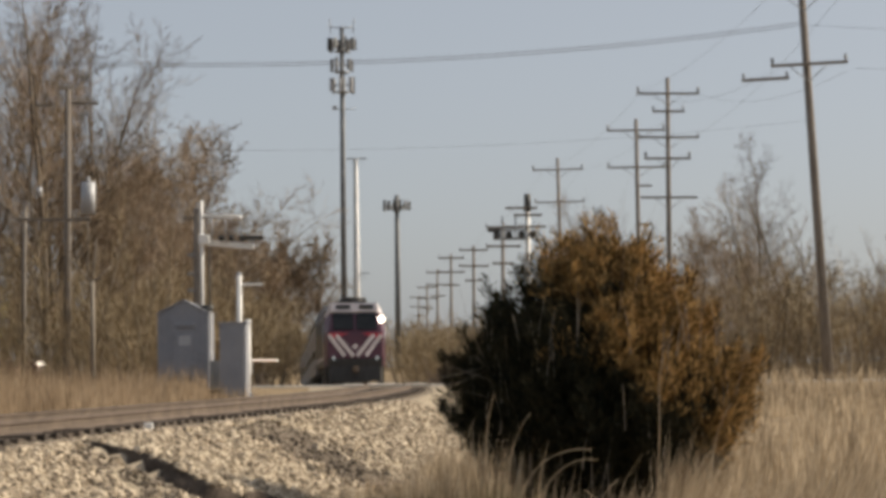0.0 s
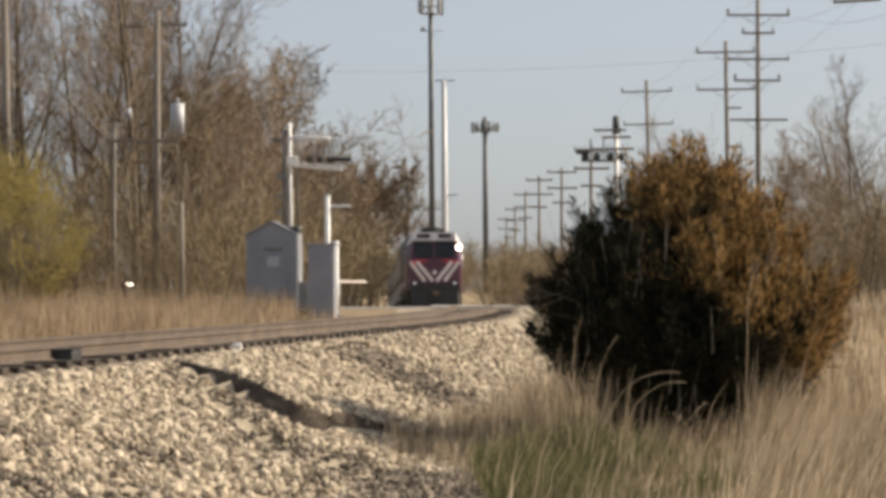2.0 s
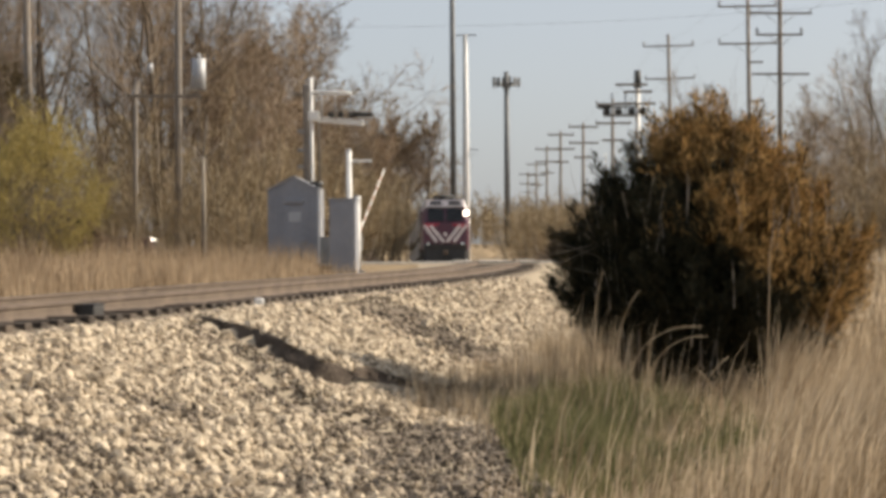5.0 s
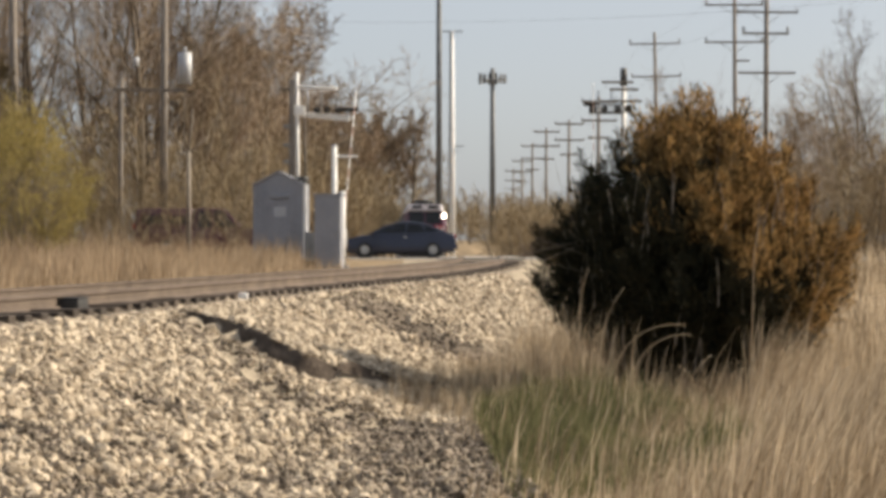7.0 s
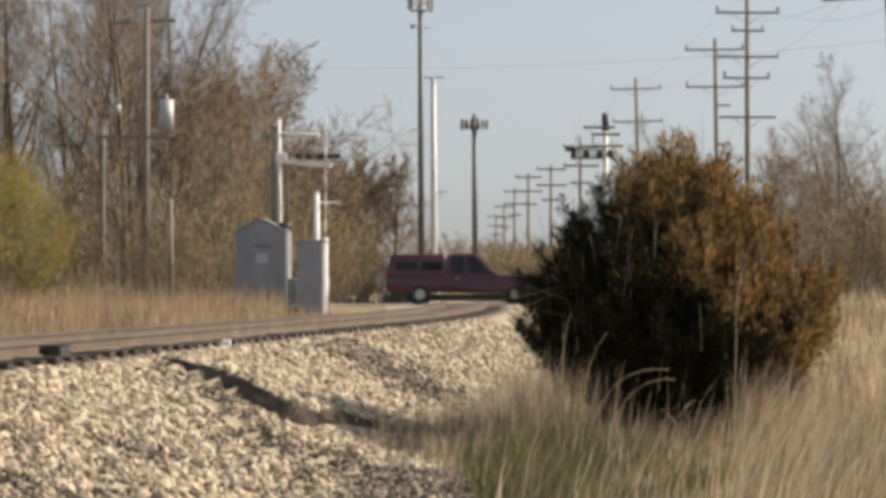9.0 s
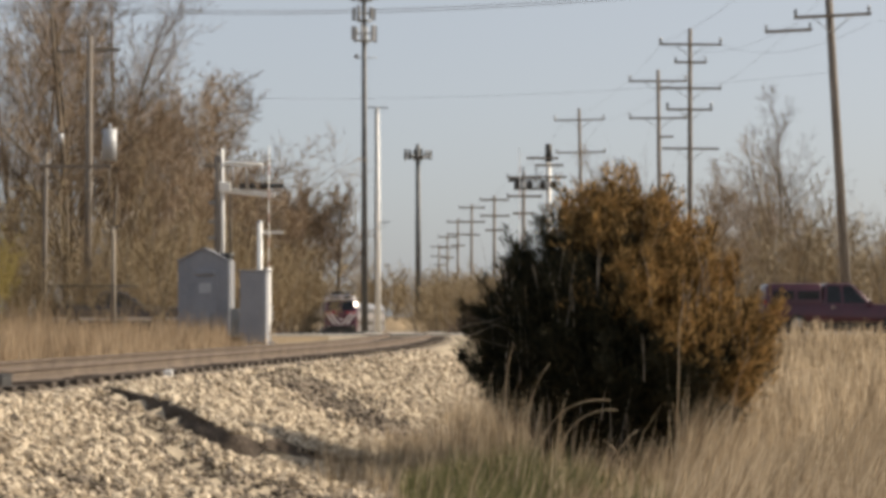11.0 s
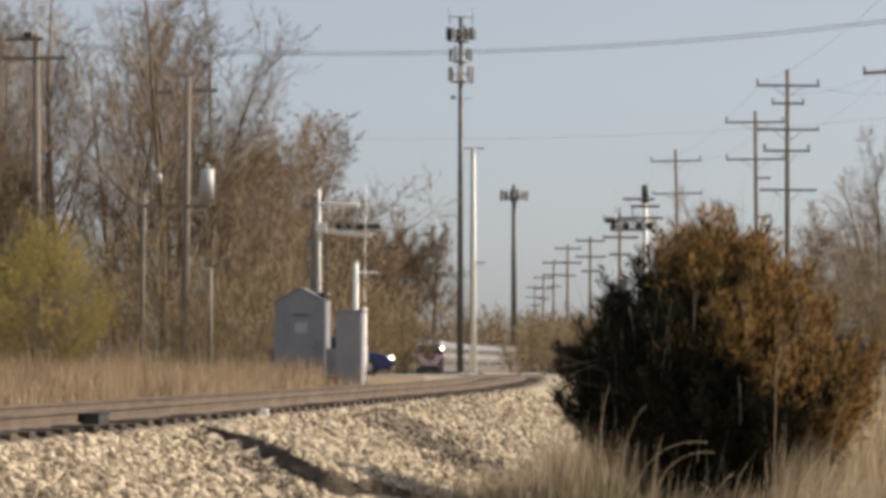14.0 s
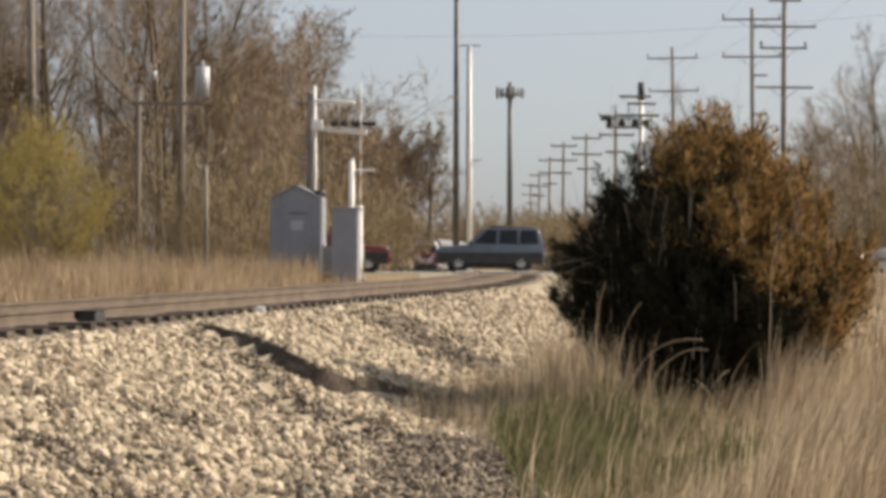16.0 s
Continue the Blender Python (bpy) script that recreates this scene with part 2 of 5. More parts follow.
def make_track():
    tr = thing("railway_track", (0, 0, 0), "single railway track with rusty rails on dark wooden ties", "railway track", kind="structure")
    ys = list(np.concatenate([np.arange(-40, 130, 1.0), np.arange(130, 520, 5.0)]))
    foot = [(-0.07, -0.17), (0.07, -0.17), (0.07, -0.155), (0.012, -0.13), (0.012, -0.045), (0.037, -0.035), (0.037, -0.004), (-0.037, -0.004), (-0.037, -0.035), (-0.012, -0.045), (-0.012, -0.13), (-0.07, -0.155)]
    head = [(-0.034, -0.003), (0.034, -0.003), (0.03, 0.0), (-0.03, 0.0)]
    for off in (-0.75, 0.75):
        r = sweep("rail", foot, ys, off, "rust", tr)
        sweep("rail_head", head, ys, off, "railtop", r)
    bm = B(0, 0, -0.24, 2.6, 0.23, 0.17, 0.012)
    me = bpy.data.meshes.new("tie")
    bm.to_mesh(me)
    bm.free()
    me.materials.append(M["tie"])
    y = 10.0
    while y < 96:
        o = new("tie", me)
        o.parent = tr
        o.matrix_world = pose(track_x(y), y, rail_z(y) + random.uniform(-0.008, 0.008), 0, random.uniform(-0.4, 0.4), -math.degrees(track_turn(y)) + random.uniform(-1.2, 1.2))
        y += 0.56 * math.cos(track_turn(y))
    return tr


def make_road():
    """The road that crosses the track, a slab a little above the ground."""
    bm = bmesh.new()
    box(bm, 0, ROAD_Y, -0.065, 400, 7.6, 0.14, 0.02)
    ob = part("road", bm, "asphalt")
    tagged(ob, "worn grey asphalt road over a level crossing", "road", kind="structure")


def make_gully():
    """The steep face of the ledge across the ballast slope, its shade put into a dark colour."""
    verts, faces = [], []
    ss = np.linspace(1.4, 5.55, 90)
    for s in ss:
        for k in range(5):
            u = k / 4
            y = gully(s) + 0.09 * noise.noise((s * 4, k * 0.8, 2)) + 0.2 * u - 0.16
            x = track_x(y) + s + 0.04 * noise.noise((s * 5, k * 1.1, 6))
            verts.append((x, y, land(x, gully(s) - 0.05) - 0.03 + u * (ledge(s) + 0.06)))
    for i in range(len(ss) - 1):
        for k in range(4):
            faces.append((i * 5 + k, (i + 1) * 5 + k, (i + 1) * 5 + k + 1, i * 5 + k + 1))
    ob = raw("ballast_ledge", verts, faces, "ledge_shade", smooth=True)
    tagged(ob, "ledge across the ballast slope, its shade in a dark colour", "ledge", kind="structure")


def make_crossing():
    """Pale concrete panels between and beside the rails where the road crosses."""
    c = thing("crossing_panels", (0, 0, 0), "pale concrete crossing panels between the rails", "level crossing", kind="structure")
    for k in range(4):
        y = ROAD_Y - 2.85 + 1.9 * k
        for off, w in ((0.0, 1.3), (-1.25, 0.8), (1.25, 0.8)):
            o = part("panel", B(0, 0, 0.02, w, 1.88, 0.06, 0.008), "concrete", c)
            o.matrix_world = pose(track_x(y) + off, y, 0, 0, 0, -math.degrees(track_turn(y)))
    j = thing("track_box", (track_x(28.8) + 0.9, 28.8, rail_z(28.8) - 0.24), "dark metal track-circuit box against the rail", "track box", rz=-9.5)
    part("box", B(0, 0, 0.08, 0.24, 0.42, 0.2, 0.03), "black", j)
    part("lid", B(0, 0, 0.19, 0.26, 0.44, 0.02, 0.008), "black", j)
    s = thing("marker_stone", (track_x(34.8) + 1.5, 34.8, land(track_x(34.8) + 1.5, 34.8) - 0.02), "small cream painted marker by the ties", "marker")
    part("block", B(0, 0, 0.07, 0.13, 0.13, 0.18, 0.03), "whitepaint", s)


M["concrete"] = material("concrete", (0.30, 0.28, 0.25), (0.44, 0.41, 0.37), 1.5, 0.85, bump=0.1, fine=40)
ground = make_ground()
make_gully()
make_crossing()
make_track()
make_road()


# ---- road, rail and power line furniture ----
def insulators(parent, xs, z, y=0.0, s=1.0):
    for x in xs:
        bm = R((x, y, z), (x, y, z + 0.12 * s), 0.05 * s, 0.06 * s, 6)
        rod(bm, (x, y, z + 0.12 * s), (x, y, z + 0.3 * s), 0.085 * s, 0.05 * s, 8)
        part("insulator", bm, "steel", parent)


def utility_pole(at, height, arms, lean=0.0, r=0.2, label="tall weathered wooden power pole with crossarms", braces=True, thick=0.13):
    """arms: (height, from, to, size of insulators or 0)."""
    p = thing("utility_pole", at, label, "utility pole", group="power poles")
    p.matrix_world = pose(*at, 0, lean, 0)
    part("pole", R((0, 0, -1.6), (0, 0, height), r, r * 0.62, 12), "creosote", p)
    for z, a, b, ins in arms:
        y = -r * 0.9
        arm = part("crossarm", B((a + b) / 2, y, z, b - a, 0.11, thick, 0.01), "creosote", p)
        if braces and b - a > 2.5:
            for e in (a, b):
                part("brace", R((e * 0.5, y - 0.07, z - 0.05), (0, y - 0.02, z - 0.75), 0.022, n=6), "steel", arm)
        if ins:
            insulators(arm, (a + 0.08, b - 0.08) if b - a < 2.6 else (a + 0.08, b - 0.08), z + 0.06, y, ins)
    return p


def wire(a, b, sag, r=0.008):
    """A hanging wire from a to b."""
    a, b = Vector(a), Vector(b)
    n = 24
    pts = [a.lerp(b, i / n) - Vector((0, 0, 4 * sag * (i / n) * (1 - i / n))) for i in range(n + 1)]
    verts, faces = [], []
    for p in pts:
        verts += [p + Vector((0, 0, r)), p + Vector((r, 0, -r * 0.6)), p + Vector((-r, 0, -r * 0.6)), p + Vector((0, r, 0))][:3]
    for i in range(n):
        for k in range(3):
            q = (k + 1) % 3
            faces.append((3 * i + k, 3 * i + q, 3 * i + 3 + q, 3 * i + 3 + k))
    ob = raw("power_line", [tuple(v) for v in verts], faces, "wire")
    return tagged(ob, "thin dark overhead wire between wooden poles", "power line", group="overhead wires")


def make_poles():
    g = lambda x, y: -0.05 if y < 110 else -0.38
    utility_pole((22.6, 107, g(22.6, 107)), 18.4, [(13.65, -1.6, 1.75, 1), (13.1, -2.9, -0.85, 0.8), (16.7, -1.7, 1.7, 1)], lean=-3.1, r=0.24)
    utility_pole((22.5, 153, g(22.5, 153)), 18.7, [(17.7, -1.93, 1.93, 1.2), (16.6, -1.0, 1.0, 0.9), (15.0, -1.9, 1.9, 0.7), (13.7, -1.5, 1.35, 1.2), (11.3, -1.75, 1.75, 0.0)], lean=0.3)
    utility_pole((23.7, 175, g(23.7, 175)), 18.3, [(17.5, -2.1, 2.0, 1.2), (14.9, -2.1, 2.0, 1.0), (13.6, -0.1, 1.0, 0), (10.9, -0.1, 1.0, 0)], lean=-0.4)
    utility_pole((22.5, 215, g(22.5, 215)), 18.9, [(17.9, -2.2, 2.15, 1.2), (15.1, -2.1, 2.2, 1.0)], lean=-1.2)
    for x, y, h in ((22.3, 278, 17.0), (22.6, 330, 16.9), (22.0, 370, 17.6), (23.2, 430, 17.7), (24.4, 490, 17.0), (26, 560, 17)):
        utility_pole((x, y, g(x, y)), h, [(h - 0.6, -1.9, 1.9, 1.2), (h - 2.7, -1.9, 2.0, 1.0), (h - 4.6, -1.2, 1.2, 0)], lean=0.3, label="distant wooden power pole with crossarms", braces=False, r=0.26, thick=0.24)
    line = [(22.0, 107, 13.3), (22.5, 153, 17.4), (22.5, 215, 17.5), (22.3, 278, 16), (22.6, 330, 16), (22.0, 370, 16.6)]
    for i in range(len(line) - 1):
        a, b = line[i], line[i + 1]
        for o in (-1.8, 1.8):
            wire((a[0] + o * 0.9, a[1], a[2]), (b[0] + o, b[1], b[2]), 0.9)
    wire((20.3, 106.8, 16.6), (20.6, 153, 17.4), 0.6)
    wire((23.4, 106.8, 16.6), (24.4, 153, 14.8), 0.6)
    wire((24.0, 107, 13.4), (60, 95, 13.2), 0.5)
    wire((21.9, 107, 15.3), (60, 96, 13.4), 0.5)
    utility_pole((60, 95.5, g(60, 95.5)), 14.5, [(13.6, -1.4, 1.4, 0.9)], label="wooden roadside power pole")
    # the line along the road
    p = utility_pole((-14.65, 97, g(-14.65, 97)), 13.2, [(12.25, -1.3, 1.15, 0.9), (13.0, -1.1, 0.3, 0.0)], lean=-0.6, r=0.2, label="weathered wooden roadside pole with a crossarm")
    part("cutout_switch", B(-0.3, -0.25, 13.15, 0.3, 0.2, 0.22, 0.03), "black", p)
    for o in (0.0, 0.35):
        wire((-14.8, 97, 12.75 + o * 0.3), (21.75, 107 + o, 15.3 + o * 0.5), 0.9, 0.018)
    wire((-14.8, 97, 9.6), (22.2, 107, 11.2), 0.8, 0.006)
    # pole with the transformer, among the trees
    t = utility_pole((-10.1, 109, g(-10.1, 109)), 12.9, [(12.3, 0.2, 1.3, 0), (12.2, -1.4, -0.6, 0.6)], lean=0.4, r=0.2, label="wooden pole with a grey transformer can", braces=False)
    q = utility_pole((-10.55, 96, g(-10.55, 96)), 7.2, [(6.5, -0.3, 2.5, 0)], lean=0.6, r=0.12, label="thin dark wooden service pole", braces=False)
    can = part("transformer", R((2.4, 0, 6.75), (2.4, 0, 7.95), 0.27, 0.27, 16), "galvanised", q, "pale grey transformer can")
    part("bushing", R((2.4, 0, 7.95), (2.4, 0, 8.15), 0.08, 0.06, 8), "galvanised", can)
    part("switch", R((0.55, 0, 7.4), (0.55, 0, 7.75), 0.1, 0.12, 8), "galvanised", q)
    part("hanger", R((2.4, 0, 6.75), (2.4, 0, 4.2), 0.03, n=6), "creosote", q)
    s = thing("dead_sapling", (-7.6, 92, g(-7.6, 92)), "slim grey dead sapling forking above dry reeds", "dead tree")
    part("trunk", R((0, 0, -0.3), (0.02, 0, 4.05), 0.10, 0.06, 10), "deadwood", s)
    part("limb", R((0.02, 0, 3.95), (-0.75, 0.1, 4.75), 0.045, 0.015, 6), "deadwood", s)
    part("limb", R((0.02, 0, 4.0), (0.15, 0.0, 5.6), 0.05, 0.015, 6), "deadwood", s)
    part("limb", R((0.02, 0, 3.95), (0.75, 0.1, 4.6), 0.04, 0.012, 6), "deadwood", s)


def make_towers():
    t = thing("cell_tower", (4.9, 290, -0.95), "tall grey steel monopole with tiers of antennas", "cell tower")
    part("mast", R((0, 0, -2.5), (0, 0, 41), 0.40, 0.24, 16), "darksteel", t)
    for z, n, r, h, w, mat in ((39.0, 8, 1.45, 1.5, 0.55, "black"), (36.6, 5, 1.2, 1.6, 0.4, "steel"), (34.3, 6, 1.3, 1.9, 0.45, "galvanised")):
        plat = part("platform", R((0, 0, z - 0.9), (0, 0, z - 0.78), 0.9, n=12), "steel", t)
        for k in range(n):
            a = 2 * math.pi * (k + 0.3) / n
            part("bracket", R((0, 0, z), (r * math.cos(a), r * math.sin(a), z), 0.05, n=6), "steel", plat)
            part("antenna", box(bmesh.new(), 0, 0, 0, w, 0.22, h * random.uniform(0.8, 1.1), 0.04, Matrix.Translation((r * math.cos(a), r * math.sin(a), z)) @ Matrix.Rotation(a, 4, "Z")), random.choice((mat, mat, "steel")), plat)
    for dx in (-1.3, 1.3):
        part("whip", R((dx, 0, 40.2), (dx * 1.08, 0, 42.0), 0.05, n=6), "steel", t)
    part("top_arm", R((-1.4, 0, 41), (1.4, 0, 41), 0.07, n=6), "steel", t)
    part("lower_arm", R((-1.2, 0, 31.5), (1.5, 0, 31.5), 0.05, n=6), "steel", t)
    part("dish", R((-0.9, -0.2, 31.6), (-0.9, -0.4, 31.6), 0.28, 0.28, 12), "galvanised", t)
    w = thing("steel_pole", (5.1, 230, -0.3), "slender white painted steel pole with a top bar", "pole")
    part("mast", R((0, 0, -2.5), (0, 0, 20.1), 0.31, 0.15, 16), "whitepaint", w)
    part("top_bar", B(0, 0, 20.1, 1.9, 0.14, 0.12, 0.02), "steel", w)
    part("conduit", R((-0.32, -0.1, 2), (-0.2, -0.1, 20), 0.045, n=6), "black", w)
    part("bracket", B(0.5, 0, 9.6, 1.2, 0.1, 0.1, 0.02), "steel", w)
    s = thing("cell_tower", (19.9, 520, -0.3), "distant grey steel monopole with one antenna ring", "cell tower")
    part("mast", R((0, 0, -2.5), (0, 0, 36.5), 0.7, 0.45, 14), "darksteel", s)
    ring = part("platform", R((0, 0, 33.6), (0, 0, 33.9), 1.6, n=12), "steel", s)
    for k in range(14):
        a = 2 * math.pi * k / 14
        part("antenna", box(bmesh.new(), 0, 0, 0, 0.3, 0.45, random.uniform(1.5, 2.4), 0.05, Matrix.Translation((2.7 * math.cos(a), 2.7 * math.sin(a), 34.3)) @ Matrix.Rotation(a, 4, "Z")), random.choice(("black", "steel", "whitepaint")), ring)
        part("bracket", R((0, 0, 33.9), (3.0 * math.cos(a), 3.0 * math.sin(a), 34.2), 0.08, n=6), "steel", ring)


def make_hut():
    """The signal bungalow beside the crossing and the cabinet in front of it."""
    h = thing("signal_hut", (-4.05, 88.6, land(-4.05, 88.6) + 0.1), "grey sheet-metal signal hut with a low gable roof", "signal hut", rz=-2.5)
    W, D, H = 1.78, 2.3, 3.05
    bm = bmesh.new()
    prof = [(-W / 2, 0.12), (W / 2, 0.12), (W / 2, H), (0, H + 0.45), (-W / 2, H)]
    f = [bm.verts.new((x, -D / 2, z)) for x, z in prof]
    b = [bm.verts.new((x, D / 2, z)) for x, z in prof]
    bm.faces.new(f)
    bm.faces.new(b[::-1])
    for i in range(5):
        k = (i + 1) % 5
        bm.faces.new((f[k], f[i], b[i], b[k]))
    bmesh.ops.recalc_face_normals(bm, faces=bm.faces)
    part("body", bm, "hut", h)
    for sgn in (-1, 1):
        m = Matrix.Translation((sgn * W / 4 * 1.04, 0, H + 0.25)) @ Matrix.Rotation(sgn * math.atan2(0.45, W / 2), 4, "Y")
        part("roof_panel", box(bmesh.new(), 0, 0, 0, W / 2 * 1.17, D + 0.16, 0.04, 0.008, m), "hut", h)
    door = part("door", B(0.05, -D / 2 - 0.02, 1.42, 0.86, 0.04, 2.1, 0.01), "hut", h)
    part("door_handle", B(0.33, -D / 2 - 0.06, 1.2, 0.04, 0.05, 0.18, 0.01), "steel", door)
    part("notice", B(0.05, -D / 2 - 0.047, 2.12, 0.42, 0.012, 0.34), "hutpale", door, "pale enamel notice")
    part("vent_hood", B(0.05, -D / 2 - 0.05, 2.66, 0.66, 0.14, 0.14, 0.02), "hut", h)
    for x in (-0.45, 0.0, 0.45):
        part("wall_seam", B(x * 1.45, -D / 2 - 0.008, 1.62, 0.035, 0.02, 2.9, 0.004), "hut", h)
    # white strip added for the sunlit right corner of the hut
    part("corner_post", B(W / 2 + 0.03, -D / 2 + 0.02, 1.62, 0.11, 0.09, 3.0, 0.01), "whitepaint", h)
    part("foundation", B(0, 0, -0.1, W + 0.1, D + 0.1, 0.7, 0.02), "galvanised", h)
    part("roof_vent", R((0.75, -0.2, H + 0.05), (0.75, -0.2, H + 0.32), 0.2, 0.26, 10), "black", h)
    c = thing("relay_cabinet", (-2.2, 85.2, land(-2.2, 85.2)), "tall grey metal relay cabinet on legs", "cabinet", rz=-10)
    part("body", B(-0.08, 0, 1.45, 0.9, 0.62, 2.5, 0.02), "hut", c)
    d = part("door", B(-0.1, -0.325, 1.45, 0.8, 0.03, 2.3, 0.01), "hut", c)
    part("latch", B(0.22, -0.35, 1.4, 0.05, 0.04, 0.2, 0.01), "steel", d)
    part("rain_cap", B(-0.08, 0, 2.72, 1.0, 0.72, 0.06, 0.015), "hut", c)
    for x in (-0.28, 0.28):
        part("leg", B(x, 0, 0.08, 0.1, 0.5, 0.5, 0.01), "steel", c)
    j = thing("junction_box", (-3.0, 86.8, land(-3.0, 86.8)), "small dark grey junction box on a post", "junction box")
    part("box", B(0, 0, 0.95, 0.32, 0.25, 1.1, 0.02), "steel", j)
    part("post", R((0, 0, -0.2), (0, 0, 0.45), 0.06, n=8), "steel", j)
    bt = thing("battery_box", (-3.0, 85.0, land(-3.0, 85.0)), "low dark battery box by the cabinet", "battery box")
    part("box", B(0, 0, 0.22, 0.55, 0.4, 0.5, 0.03), "tie", bt)
    part("lid", B(0, 0, 0.49, 0.6, 0.45, 0.05, 0.015), "steel", bt)


def flasher(parent, x, y, z, s=1.0):
    """A warning light: black round target board, hood and lens."""
    f = part("light", R((x, y, z), (x, y - 0.05, z), 0.26 * s, n=14), "black", parent)
    part("hood", R((x, y - 0.05, z), (x, y - 0.36, z - 0.02), 0.16 * s, 0.13 * s, 10), "black", f)


def make_signals():
    p = thing("crossing_signal", (-3.68, 92, land(-3.68, 92)), "crossing signal on a wooden pole with white conduit and bracket arms", "crossing signal")
    part("pole", R((-0.1, 0, -0.4), (-0.1, 0, 6.9), 0.17, 0.13, 12), "creosote", p)
    part("conduit", R((0.1, -0.13, 0.3), (0.06, -0.13, 7.15), 0.06, n=8), "whitepaint", p)
    part("second_conduit", R((0.36, -0.05, 1.0), (0.32, -0.05, 5.7), 0.035, n=6), "black", p)
    part("clamp", B(0.15, -0.18, 5.75, 0.4, 0.2, 0.34, 0.03), "whitepaint", p)
    part("side_arm", B(-0.15, 0, 6.55, 0.95, 0.09, 0.1, 0.01), "creosote", p)
    for z in (5.2, 4.5, 3.9):
        part("step_iron", B(-0.32, 0, z, 0.3, 0.08, 0.12, 0.02), "steel", p)
    up = part("upper_arm", R((0.1, -0.1, 6.62), (1.55, -1.2, 6.5), 0.06, 0.05, 8), "whitepaint", p)
    lo = part("lower_arm", box(bmesh.new(), 0.95, 0, 0, 1.9, 0.16, 0.2, 0.02, Matrix.Translation((0.1, -0.1, 5.65)) @ Matrix.Rotation(-0.13, 4, "Z") @ Matrix.Rotation(0.1, 4, "Y")), "whitepaint", p)
    for x in (0.45, 0.95, 1.5):
        part("strut", R((x, -0.3, 5.6), (x, -0.3 - x * 0.3, 6.55), 0.03, n=6), "galvanised", lo)
    for x, y in ((0.78, -0.3), (1.15, -0.3), (1.55, -0.35)):
        flasher(lo, x, y, 5.78, 0.5)
    part("hood_light", B(1.95, -0.35, 5.78, 0.7, 0.4, 0.14, 0.04), "black", lo)
    m = thing("crossing_signal", (-2.2, 89.4, land(-2.2, 89.4)), "white crossing mast with a short arm", "crossing signal")
    part("mast", R((0, 0, 0), (0, 0, 4.5), 0.1, n=10), "whitepaint", m)
    part("arm", B(0.42, 0, 4.15, 0.8, 0.07, 0.09, 0.01), "whitepaint", m)
    part("cap", R((0, 0, 4.5), (0, 0, 4.58), 0.12, 0.07, 10), "galvanised", m)
    part("base", B(0, 0, 0.15, 0.5, 0.5, 0.6, 0.03), "galvanised", m)
    # right-hand cantilever
    r = thing("crossing_signal", (9.6, 106, land(9.6, 106)), "cantilever crossing signal with dark warning lights", "crossing signal")
    part("mast", R((0, 0, -0.3), (0, 0, 7.6), 0.13, 0.1, 12), "whitepaint", r)
    part("bell", R((0, 0, 7.3), (0, 0, 8.05), 0.16, 0.14, 10), "black", r)
    for z, a, b in ((7.45, -0.95, 0.4), (7.15, -0.6, 0.6), (6.65, -1.0, 0.75)):
        part("crossarm", B((a + b) / 2, -0.1, z, b - a, 0.1, 0.1, 0.01), "creosote", r)
    boom = part("boom", B(-0.75, -0.25, 6.15, 1.5, 0.18, 0.12, 0.02), "steel", r)
    part("boom_top", B(-0.55, -0.25, 6.5, 1.1, 0.08, 0.08, 0.01), "steel", r)
    for x in (-1.35, -0.85, -0.3, 0.15):
        flasher(boom, x, -0.35, 6.3, 0.62)
    for x in (-1.1, -0.55):
        part("strut", R((x, -0.25, 6.15), (x, -0.25, 7.1), 0.035, n=6), "steel", boom)
    part("hood_light", B(-1.45, -0.3, 6.5, 0.55, 0.4, 0.14, 0.04), "black", boom)


def gate(at, tip, label):
    """A crossing gate: mast and mechanism, and the arm as a part that swings up. tip: the lowered arm's way."""
    g = thing("crossing_gate", at, label, "crossing gate", group="crossing gates")
    part("mast", R((0, 0, 0), (0, 0, 2.75), 0.09, n=10), "whitepaint", g)
    part("mechanism", B(-0.02, 0.22, 1.3, 0.3, 0.35, 0.6, 0.04), "galvanised", g)
    part("base", B(0, 0, 0.1, 0.4, 0.4, 0.5, 0.03), "galvanised", g)
    part("cap", R((0, 0, 2.75), (0, 0, 2.9), 0.13, 0.1, 10), "whitepaint", g)
    arm = new("arm", bpy.data.meshes.new("arm"))
    arm.parent = g
    bm = B(tip / 2, 0, 0, tip, 0.03, 0.065, 0.01)
    box(bm, -0.3, 0, 0, 0.6, 0.09, 0.16, 0.01)
    bm.to_mesh(arm.data)
    bm.free()
    arm.data.materials.append(M["whitepaint"])
    for k in range(6):
        part("stripe", B(0.6 + k * (tip - 0.6) / 6, 0, 0, 0.35, 0.036, 0.071), "redstripe", arm, "faded reddish band")
    return g, arm


M["redstripe"] = material("redstripe", (0.42, 0.27, 0.22), (0.56, 0.40, 0.34), 4, 0.6)
make_poles()
make_towers()
make_hut()
make_signals()
GATE_L, ARM_L = gate((-1.85, 87.0, land(-1.85, 87.0)), 5.6, "white crossing gate with a striped arm beside the cabinet")
GATE_R, ARM_R = gate((8.3, 105.2, land(8.3, 105.2)), 6.3, "white crossing gate behind the juniper")


